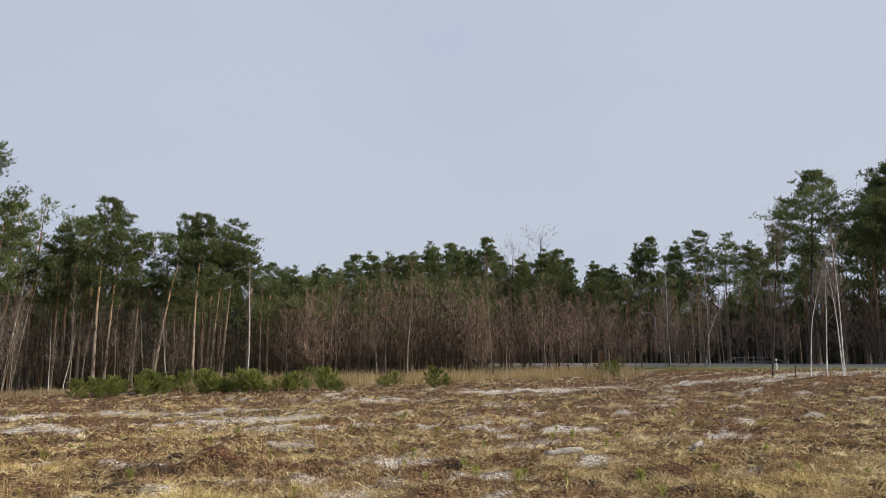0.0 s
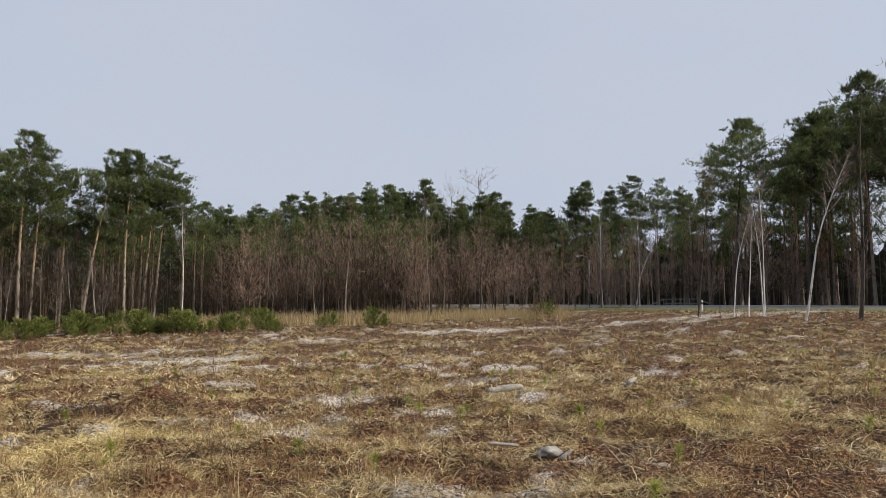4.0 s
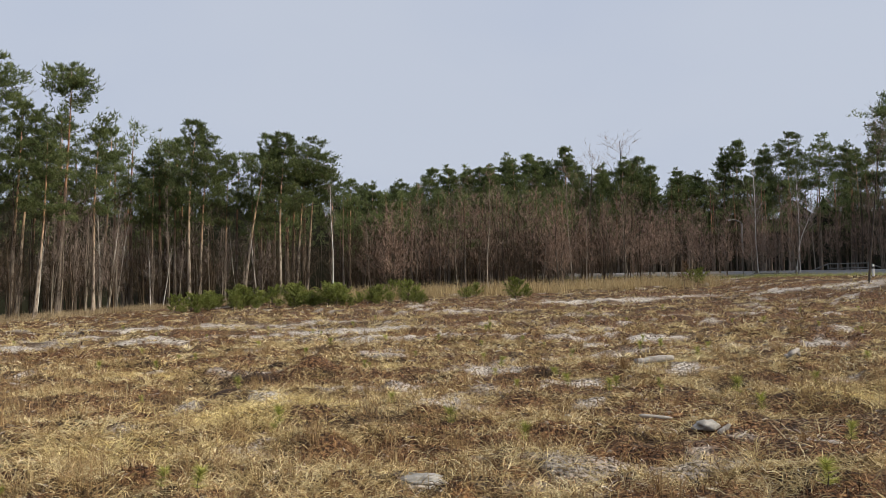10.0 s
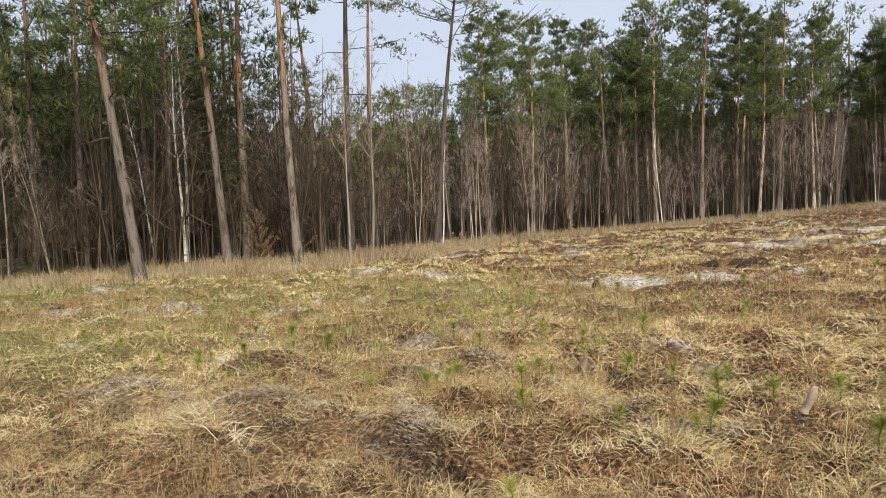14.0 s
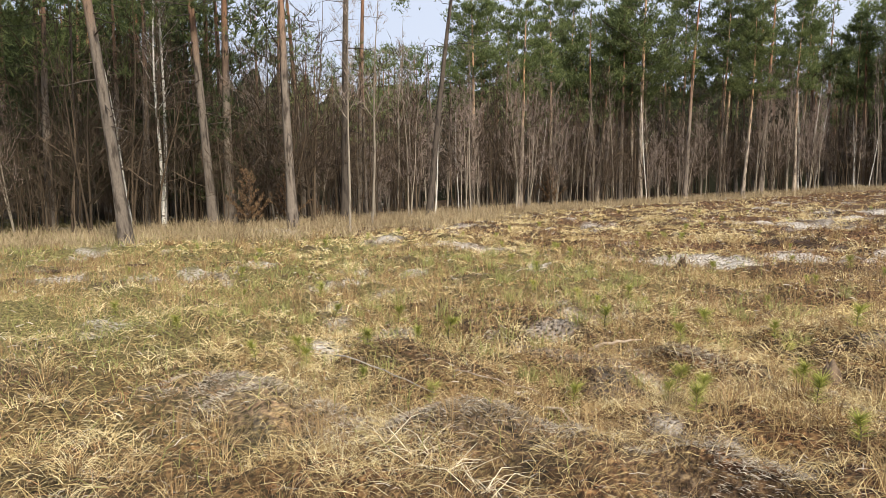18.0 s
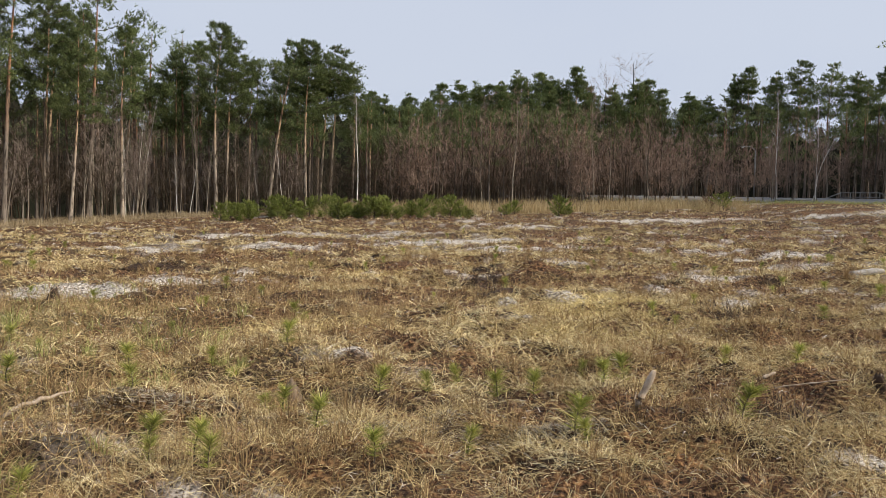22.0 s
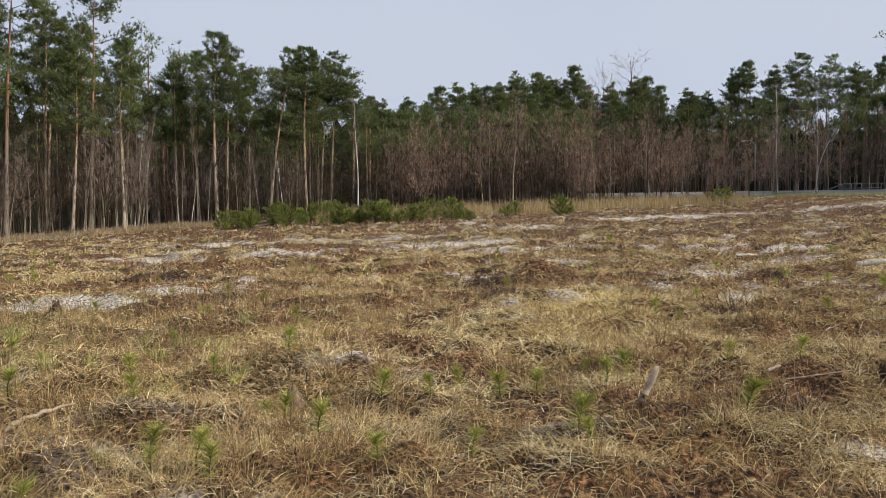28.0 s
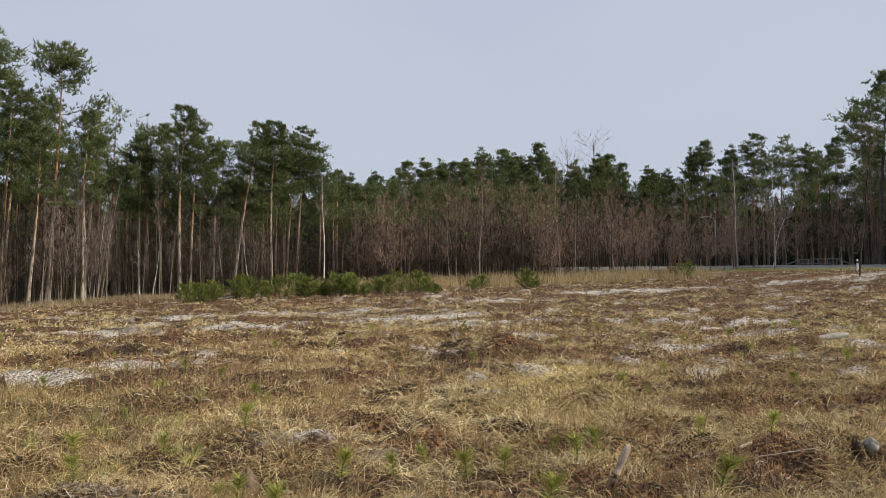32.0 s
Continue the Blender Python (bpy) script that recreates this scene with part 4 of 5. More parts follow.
# ---- the edge line of the wood, as a chain of points on the plan ----
EDGE = np.array([(-34, -23.6), (-32.5, -7.7), (-30.5, 2.3), (-28.6, 8.24), (-27.8, 14.22), (-30.15, 20.93), (-33.70, 29.55), (-33.80, 40.27), (-29.40, 49.19), (-24.96, 57.06), (-18.98, 60.58), (-12.00, 62.14), (-4.00, 62.20), (6.00, 62.15), (13.98, 62.98), (19.97, 68.60)], float)
step = np.r_[0, np.cumsum(np.linalg.norm(np.diff(EDGE, axis=0), axis=1))]


def along_edge(s, back):
    """A place s along the edge (0 to 1) and so many metres into the wood."""
    s = np.asarray(s) * step[-1]
    p = np.stack([np.interp(s, step, EDGE[:, 0]), np.interp(s, step, EDGE[:, 1])], -1)
    q = np.stack([np.interp(s + 0.5, step, EDGE[:, 0]), np.interp(s + 0.5, step, EDGE[:, 1])], -1)
    o = np.stack([np.interp(s - 0.5, step, EDGE[:, 0]), np.interp(s - 0.5, step, EDGE[:, 1])], -1)
    t = unit(q - o)
    return p + np.stack([-t[:, 1], t[:, 0]], -1) * np.asarray(back)[:, None]


# the brown thicket in the middle
rg = np.random.default_rng(70)
for k in range(60):
    x = -9 + 32 * (k + rg.uniform(0, 0.8)) / 60
    y = 63.2 + rg.uniform(0, 12) + max(0, x - 14) * 0.5
    bare("young_tree", (YOUNG + THICK)[k % 7], x, y, rg.uniform(6.6, 10.2) * (0.75 if x > 15 else 1.0), 7.6, rg.uniform(-0.3, 0.3, 2), 1.0, label="leafless young tree with fine reddish-brown twigs", category="young tree", group="bare thicket")
for k in range(14):
    x, y = 17.5 + 0.75 * k + rg.uniform(-0.4, 0.4), 59 + rg.uniform(0, 6)
    bare("young_tree", (YOUNG + THICK)[k % 7], x, y, rg.uniform(4.0, 7.5), 7.6, rg.uniform(-0.3, 0.3, 2), 0.9, label="leafless slim young tree before the road", category="young tree", group="young trees before the road")
for k in range(56):
    s, back = rg.uniform(0.34, 0.72, 1) if k % 2 == 0 else rg.uniform(0.08, 0.6, 1), rg.uniform(0.2, 7, 1)
    x, y = along_edge(s, back)[0]
    bare("young_tree", SLIM[k % 4], float(x), float(y), rg.uniform(4.0, 8.5), 7.6, rg.uniform(-0.5, 0.5, 2), 0.9, label="leafless slim young tree under the pines", category="young tree", group="saplings of the wood's edge")
for k in range(66):
    s, back = (0.36 + 0.34 * (k + rg.uniform(0, 0.9, 1)) / 56) if k < 56 else rg.uniform(0.14, 0.36, 1), rg.uniform(0.0, 5, 1)
    x, y = along_edge(s, back)[0]
    bare("young_tree", (TAN + [GREY_SAPLING])[k % 3] if k % 9 else BIRCH[k % 3], float(x), float(y), rg.uniform(4.5, 10), 10.0, rg.uniform(-0.6, 0.6, 2), 0.8, label="slim grey-tan young tree without leaves", category="young tree", group="pale saplings of the wood's edge")
for k in range(38):
    x, y = 17 + 36 * k / 38 + rg.uniform(-0.7, 0.7), 0
    y = 72.6 - (x - 15.9) * 37.5 / 33.0 + ROAD_WIDE * 1.5 + rg.uniform(2, 9)
    bare("young_tree", (YOUNG + THICK)[k % 7], x, y, rg.uniform(5.0, 9), 7.6, rg.uniform(-0.3, 0.3, 2), 1.0, label="leafless slim young tree behind the road", category="young tree", group="young trees behind the road")


# ---- deep wood behind the edge, too dense to count ----
def skyline_limit(x, y):
    """Height cap by bearing, fitted to the skyline in the camera's view: low in the middle, high on both sides."""
    a = math.degrees(math.atan2(x, y))
    k = np.interp(a, [-94, -69, -60.6, -50, -44, -31.4, -15.7, -9.4, 28.2, 32.4, 37.6, 52], [0.57, 0.52, 0.178, 0.178, 0.24, 0.26, 0.2, 0.148, 0.144, 0.167, 0.26, 0.31])
    return float(k * math.hypot(x, y) + 1.6 - base_height(x, y))


def scatter_wood(name, spots, sets, rg, low, high, material, label, made, kind="stuff"):
    """Joins shrunk and turned copies of a few shapes into one mesh."""
    vs, fs, k = [], {3: [], 4: []}, 0
    for i, (x, y) in enumerate(spots):
        s = sets[i % len(sets)]
        sc, a = min(rg.uniform(low, high), skyline_limit(x, y) * 0.95) / made, rg.uniform(0, 6.28)
        v = s[0] * sc
        c, w = math.cos(a), math.sin(a)
        v = np.stack([v[:, 0] * c - v[:, 1] * w + x, v[:, 0] * w + v[:, 1] * c + y, v[:, 2] + float(base_height(x, y)) - 0.1], -1)
        for f in s[1:]:
            fs[f.shape[1]].append(f + k)
        vs.append(v)
        k += len(v)
    return tagged(new(name, shaded(mesh_of(name, np.vstack(vs), *[np.vstack(f) for f in fs.values() if f]), material)), label, name.replace("_", " "), kind=kind)


def behind_road(count, a, b, d0, d1, rg):
    return np.array([(x, 72.6 - (x - 15.9) * 37.5 / 33.0 + 11 + d) for x, d in zip(rg.uniform(a, b, count), rg.uniform(d0, d1, count))])


rg = np.random.default_rng(80)
deep = along_edge(rg.uniform(0, 0.95, 250), rg.uniform(3, 36, 250))
right = behind_road(130, 14, 80, 3, 34, rg)
middle = np.stack([rg.uniform(-14, 30, 70), rg.uniform(80.5, 107, 70)], -1)
spots = np.vstack([deep, right, middle, along_edge(rg.uniform(0.45, 0.72, 50), rg.uniform(6, 34, 50))])
simple = [pine_parts(seed=s, crown=c, spread=3.0, tufts=240, limbs=18, needle=0.5, fluff=0.2, pad=1.4, slim=0.7) for s, c in ((91, 0.42), (92, 0.5), (93, 0.36))]
scatter_wood("pine_trunks", spots, [s[0] for s in simple], np.random.default_rng(5), 11, 17.5, GREY_PINE_BARK, "many pine trunks standing in the deep wood", 16.0)
scatter_wood("pine_crowns", spots, [s[2] for s in simple], np.random.default_rng(5), 11, 17.5, NEEDLES, "dark green canopy of the deep pine wood", 16.0)
dense = [pine_parts(seed=s, crown=0.1, spread=3.6, tufts=400, limbs=24, needle=0.42, fluff=0.25, pad=1.4, shape=1.05, power=0.9, slim=0.7)[2] for s in (97, 98)]
# extra conifers added to close bright gaps and darken the wood's inside
fill = np.vstack([along_edge(rg.uniform(0, 0.9, 120), rg.uniform(12, 38, 120)), along_edge(rg.uniform(0, 0.34, 110), rg.uniform(3.5, 22, 110)), behind_road(70, 18, 85, 8, 30, rg), np.stack([rg.uniform(-14, 28, 60), rg.uniform(88, 101, 60)], -1)])
scatter_wood("young_conifers", fill, dense, np.random.default_rng(9), 6.0, 13.5, SHADED_NEEDLES, "dark young conifers under the pines", 16.0)
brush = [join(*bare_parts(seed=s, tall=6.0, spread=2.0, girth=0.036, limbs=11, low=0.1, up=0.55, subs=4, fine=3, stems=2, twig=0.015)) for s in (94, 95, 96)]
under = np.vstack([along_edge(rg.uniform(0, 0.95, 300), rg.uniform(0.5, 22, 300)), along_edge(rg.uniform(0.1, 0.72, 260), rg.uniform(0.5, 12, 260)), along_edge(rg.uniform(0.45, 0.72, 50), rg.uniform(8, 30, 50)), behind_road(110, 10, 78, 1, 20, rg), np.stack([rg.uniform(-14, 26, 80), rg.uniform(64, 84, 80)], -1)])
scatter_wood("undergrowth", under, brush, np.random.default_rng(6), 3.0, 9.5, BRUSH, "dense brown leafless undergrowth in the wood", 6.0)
poles = [tubes(np.array([[(0.02 * math.sin(9 * t + s), 0.03 * math.cos(7 * t + s), 6 * t) for t in np.linspace(0, 1, 5)]]), np.array([[0.036, 0.032, 0.027, 0.02, 0.008]]), 5) for s in range(3)]
# dark bark on these stems carries some of the shade inside the wood
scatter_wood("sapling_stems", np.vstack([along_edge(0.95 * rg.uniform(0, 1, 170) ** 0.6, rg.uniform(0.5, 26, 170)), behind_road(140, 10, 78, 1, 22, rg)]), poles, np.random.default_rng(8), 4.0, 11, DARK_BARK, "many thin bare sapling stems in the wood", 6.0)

# upright near-black sheet far behind the last trunks, coloured as the wood's deep shade
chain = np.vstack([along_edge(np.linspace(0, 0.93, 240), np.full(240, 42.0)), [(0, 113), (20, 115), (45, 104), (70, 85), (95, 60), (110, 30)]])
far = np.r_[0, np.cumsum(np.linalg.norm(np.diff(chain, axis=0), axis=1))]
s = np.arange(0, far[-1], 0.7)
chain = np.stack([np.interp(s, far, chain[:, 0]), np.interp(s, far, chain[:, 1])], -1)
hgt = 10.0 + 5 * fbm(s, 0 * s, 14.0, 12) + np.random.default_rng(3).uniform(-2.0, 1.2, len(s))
hgt = np.minimum(hgt, [skyline_limit(x, y) * 0.94 for x, y in chain])
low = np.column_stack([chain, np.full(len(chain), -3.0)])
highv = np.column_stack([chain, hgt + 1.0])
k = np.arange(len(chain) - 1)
tagged(new("backdrop", shaded(mesh_of("backdrop", np.vstack([low, highv]), np.stack([k, k + 1, len(chain) + k + 1, len(chain) + k], -1)), DEEP_SHADE)), "near-black sheet standing in for the shade deep in the pine wood", "wood", kind="structure")


# ---- grass, heather and reed ----
def field_spots(count, near, far, rg, power=1.0, a0=-100, a1=58):
    r = near + (far - near) * rg.uniform(0, 1, count) ** power
    a = np.radians(rg.uniform(a0, a1, count))
    x, y = HUB[0] + r * np.sin(a), HUB[1] + r * np.cos(a)
    return x, y, np.minimum(np.hypot(x, y), np.hypot(x + 5.3, y))


def blade_field(name, x, y, long, wide, upright, material, label, rg, category="grass", turn=None):
    z = height(x, y)
    p0 = np.stack([x, y, z - 0.01], -1)
    a = rg.uniform(0, 2 * np.pi, len(x)) if turn is None else turn
    flat = np.stack([np.cos(a), np.sin(a), 0 * a], -1)
    up = np.array([0, 0, 1.0])
    w1 = unit(flat * (1 - upright)[:, None] + up * (0.25 + upright)[:, None])
    w2 = unit(flat * (1.3 - upright)[:, None] + up * (upright * 1.1 - 0.25)[:, None] + rg.normal(size=p0.shape) * 0.25)
    p1 = p0 + w1 * (long * 0.5)[:, None]
    p2 = p1 + w2 * (long * 0.55)[:, None]
    p2[:, 2] = np.maximum(p2[:, 2], z + 0.01)
    return tagged(new(name, shaded(mesh_of(name, *ribbons(np.stack([p0, p1, p2], 1), wide, rg)), material)), label, category, kind="stuff")


rg = np.random.default_rng(100)


def in_field(x, y):
    return (y < 60) & (x > -29 - 0.02 * np.abs(y - 20)) & (blobs(x, y, SOIL, 5) < 0.55)


def straw_share(x, y):
    return (1 - 0.88 * np.clip(pale_at(x, y), 0, 1)) * (1 - 0.6 * soil_at(x, y)) * (1 - 0.82 * heather_at(x, y)) * (1 - 0.6 * green_at(x, y)) * (1 - 0.4 * ridge_at(x, y))


x, y, r = field_spots(230000, 2.0, 58, rg, 1.5)
keep = (rg.uniform(size=len(x)) < straw_share(x, y) * (0.32 + 0.68 * smooth(0.42, 0.54, fbm(x, y, 0.9, 14)))) & in_field(x, y)
x, y, r = x[keep], y[keep], r[keep]
blade_field("straw_grass", x, y, rg.uniform(0.06, 0.24, len(x)), 0.0008 + 0.0009 * r, rg.uniform(0.0, 0.65, len(x)), STRAW, "dry yellow straw grass matted over the field", rg)
x, y, r = field_spots(210000, 1.6, 16, rg, 1.0)
keep = (rg.uniform(size=len(x)) < straw_share(x, y) * (0.36 + 0.64 * smooth(0.43, 0.54, fbm(x, y, 0.45, 19)))) & in_field(x, y)
x, y, r = x[keep], y[keep], r[keep]
blade_field("straw_mat", x, y, rg.uniform(0.07, 0.28, len(x)), 0.0008 + 0.00055 * r, rg.uniform(-0.1, 0.4, len(x)), STRAW, "short flattened mat of dry straw", rg)
x, y, r = field_spots(150000, 5.0, 26, rg, 0.8, -75, 58)
keep = (rg.uniform(size=len(x)) < (1 - 0.8 * np.clip(pale_at(x, y), 0, 1)) * (1 - 0.5 * soil_at(x, y)) * (0.34 + 0.66 * smooth(0.43, 0.54, fbm(x, y, 0.6, 14)))) & in_field(x, y)
x, y, r = x[keep], y[keep], r[keep]
warm = rg.uniform(size=len(x)) < 0.25 + 0.6 * heather_at(x, y)
blade_field("matted_straw", x[~warm], y[~warm], rg.uniform(0.06, 0.24, (~warm).sum()), 0.0007 + 0.0009 * r[~warm], rg.uniform(0.0, 0.45, (~warm).sum()), STRAW, "yellow straw lying thick over the field", rg)
blade_field("matted_heather", x[warm], y[warm], rg.uniform(0.04, 0.16, warm.sum()), 0.0007 + 0.0008 * r[warm], rg.uniform(0.0, 0.6, warm.sum()), HEATHER, "rusty dead bracken and heather lying over the field", rg, "heather")
x, y, r = field_spots(4400, 2.4, 42, rg, 1.0)
keep = (rg.uniform(size=len(x)) < straw_share(x, y)) & in_field(x, y)
x, y, r = x[keep], y[keep], r[keep]
big = rg.uniform(0.6, 1.35, len(x))
each = 46
a = rg.uniform(0, 2 * np.pi, len(x) * each)
q = rg.uniform(0, 0.15, len(x) * each) * np.repeat(big, each)
x, y, r, big = np.repeat(x, each) + q * np.cos(a), np.repeat(y, each) + q * np.sin(a), np.repeat(r, each), np.repeat(big, each)
blade_field("grass_tussocks", x, y, rg.uniform(0.10, 0.27, len(x)) * big, 0.0006 + 0.0005 * r, np.clip(rg.normal(0.34, 0.22, len(x)), 0, 1), STRAW, "pale arching tussocks of dry grass", rg, turn=a)
x, y, r = field_spots(120000, 2.0, 58, rg, 1.5)
keep = (rg.uniform(size=len(x)) < (1 - 0.7 * np.clip(pale_at(x, y), 0, 1)) * (0.12 + 0.88 * heather_at(x, y)) * (1 - 0.8 * ridge_at(x, y)) * (1 - 0.4 * soil_at(x, y)) * (1 - 0.7 * green_at(x, y))) & in_field(x, y)
x, y, r = x[keep], y[keep], r[keep]
blade_field("brown_heather", x, y, rg.uniform(0.04, 0.17, len(x)), 0.0010 + 0.0010 * r, rg.uniform(0.0, 0.95, len(x)), HEATHER, "brown withered heather and bracken stems", rg, "heather")
x, y, r = field_spots(120000, 2.0, 56, rg, 1.4)
keep = (rg.uniform(size=len(x)) < np.clip(0.3 + pale_at(x, y), 0, 1)) & in_field(x, y)
x, y, r = x[keep], y[keep], r[keep]
blade_field("pale_litter", x, y, rg.uniform(0.04, 0.16, len(x)), 0.0012 + 0.0012 * r, rg.uniform(0.0, 0.3, len(x)), LITTER, "bleached grey litter of dead stems and lichen", rg, "litter")
x, y, r = field_spots(50000, 2.0, 32, rg, 1.0, -105, -25)
keep = rg.uniform(size=len(x)) < green_at(x, y) * (0.3 + 0.7 * smooth(0.42, 0.55, fbm(x, y, 1.1, 15)))
x, y, r = x[keep], y[keep], r[keep]
blade_field("green_grass", x, y, rg.uniform(0.10, 0.28, len(x)), 0.004 + 0.0006 * r, rg.uniform(0.3, 0.9, len(x)), GREEN_GRASS, "yellow-green grass on the low side of the field", rg)
x = rg.uniform(-13, 20, 15000)
y = 52.6 + 10.5 * rg.uniform(0, 1, 15000) ** 1.3 + 0.05 * x
keep = fbm(x, y, 3.0, 77) > 0.42
x, y = x[keep], y[keep]
blade_field("dry_reed", x, y, rg.uniform(0.4, 1.3, len(x)), np.full(len(x), 0.022), rg.uniform(0.6, 1.0, len(x)), REED, "band of tall dry pale reed before the thicket", rg, "reed")
p = along_edge(np.append(rg.uniform(0.1, 0.72, 30000), rg.uniform(0.12, 0.34, 16000)), rg.uniform(-4.5, 3.5, 46000))
x, y = p[:, 0], p[:, 1]
blade_field("edge_grass", x, y, rg.uniform(0.14, 0.7, len(x)) * (0.4 + 0.9 * fbm(x, y, 2.5, 58)), np.full(len(x), 0.018), rg.uniform(0.4, 1.0, len(x)), EDGE_GRASS, "tall dry grass along the wood's edge", rg)


x, y, r = field_spots(2600, 3.0, 40, rg, 0.8)
keep = in_field(x, y) & (fbm(x, y, 2.0, 33) > 0.48)
x, y, r = x[keep], y[keep], r[keep]
blade_field("dry_stalks", x, y, rg.uniform(0.22, 0.6, len(x)), 0.003 + 0.0004 * r, rg.uniform(0.85, 1.0, len(x)), REED, "single tall dry stalks standing over the field", rg, "stalks")
s, d = rg.uniform(-0.2, 1.1, 9000), -rg.uniform(0.2, 6.0, 9000)
x, y = ROAD_A[0] + s * (ROAD_B - ROAD_A)[0] + d * ROAD_OUT[0], ROAD_A[1] + s * (ROAD_B - ROAD_A)[1] + d * ROAD_OUT[1]
blade_field("verge_grass", x, y, rg.uniform(0.12, 0.4, len(x)), np.full(len(x), 0.025), rg.uniform(0.3, 0.95, len(x)), GREEN_GRASS, "olive brown grass on the road verge", rg)


def tufts(name, x, y, each, wide, tall, thick, material, label, rg, lean=0.25):
    """Clumps of upright blades that fan out from one foot."""
    k = len(x)
    big = np.repeat(rg.uniform(0.6, 1.3, k), each)
    a, q = rg.uniform(0, 2 * np.pi, k * each), rg.uniform(0, 1, k * each) * wide * big
    r = np.repeat(np.minimum(np.hypot(x, y), np.hypot(x + 5.3, y)), each)
    return blade_field(name, np.repeat(x, each) + q * np.cos(a), np.repeat(y, each) + q * np.sin(a), rg.uniform(0.5, 1.1, k * each) * tall * big, thick + 0.0005 * r, np.clip(rg.normal(0.8, lean, k * each), 0.1, 1), material, label, rg, turn=a)


x, y, r = field_spots(1100, 2.6, 26, rg, 0.9)
keep = in_field(x, y) & (fbm(x, y, 1.6, 35) > 0.47) & (pale_at(x, y) < 0.4)
tufts("sedge_tufts", x[keep], y[keep], 36, 0.09, 0.26, 0.002, SEDGE, "reddish brown upright tufts of dry sedge", rg)
x, y, r = field_spots(120000, 1.8, 20, rg, 0.9)
keep = in_field(x, y) & (rg.uniform(size=len(x)) < smooth(0.44, 0.6, fbm(x, y, 1.8, 36)) * (1 - 0.8 * np.clip(pale_at(x, y), 0, 1)) * (1 - 0.6 * heather_at(x, y)) * np.where(x < -5, 1.0, 0.5))
x, y, r = x[keep], y[keep], r[keep]
blade_field("standing_grass", x, y, rg.uniform(0.10, 0.36, len(x)), 0.0006 + 0.0006 * r, rg.uniform(0.45, 1.0, len(x)), SEDGE, "thin brown standing stems of dead grass", rg)
x, y, r = field_spots(60000, 1.8, 9, rg, 0.8)
keep = in_field(x, y) & (rg.uniform(size=len(x)) < (0.35 + 0.65 * heather_at(x, y)) * (1 - 0.8 * np.clip(pale_at(x, y), 0, 1)) * (1 - 0.7 * green_at(x, y)))
x, y, r = x[keep], y[keep], r[keep]
blade_field("near_heather", x, y, rg.uniform(0.04, 0.15, len(x)), 0.0006 + 0.0009 * r, rg.uniform(0.0, 0.8, len(x)), HEATHER, "rusty withered heather stems close to the path", rg, "heather")
x, y = rg.uniform(-16, -7, 90), rg.uniform(3.0, 11, 90)
tufts("green_tufts", x, y, 40, 0.10, 0.24, 0.0025, GREEN_GRASS, "olive green tufts of rush on the low side", rg)
x, y = rg.normal(-7.2, 0.32, 90), rg.normal(1.85, 0.12, 90)
blade_field("flopped_straw", x, y, rg.uniform(0.2, 0.45, 90), np.full(90, 0.0045), rg.uniform(0.0, 0.3, 90), BLEACHED, "long pale straws flopped over in a loose heap", rg)
for wx, wy in ((-2.65, 10.91), (-3.60, 7.94), (-3.50, 10.24), (-2.70, 9.67), (-1.50, 15.79), (5.48, 9.93), (-6.43, 15.1), (-6.95, 8.5)):
    x, y = rg.normal(wx, 0.55, 900), rg.normal(wy, 0.35, 900)
    blade_field("yellow_straw", x, y, rg.uniform(0.1, 0.32, 900), np.full(900, 0.009), rg.uniform(0.0, 0.5, 900), CUSHION, "pale yellow patch of matted straw", rg)
x = rg.uniform(-10.6, -5.8, 26000)
y = np.interp(x, (-10.2, -8.9, -7.9, -7.1, -6.4, -5.8), (1.8, 1.78, 2.2, 2.58, 2.8, 3.0)) + rg.normal(0, 0.22, 26000)
x2 = rg.uniform(-8.2, -4.3, 11000)
x, y = np.append(x, x2), np.append(y, 4.75 - 0.12 * (x2 + 6.1) + rg.normal(0, 0.13, 11000))
keep = fbm(x, y, 0.5, 37) > 0.42
x, y = x[keep], y[keep]
blade_field("grey_thatch", x, y, rg.uniform(0.025, 0.075, len(x)), np.full(len(x), 0.005), rg.uniform(0.0, 0.35, len(x)), THATCH, "grey thatch of dead stems over a low ridge", rg)
x, y, r = field_spots(9000, 0.3, 11, rg, 0.8, 58, 262)
blade_field("field_grass", x, y, rg.uniform(0.08, 0.3, len(x)), np.full(len(x), 0.009), rg.uniform(0.0, 0.6, len(x)), STRAW, "dry straw grass at the field's near end", rg)


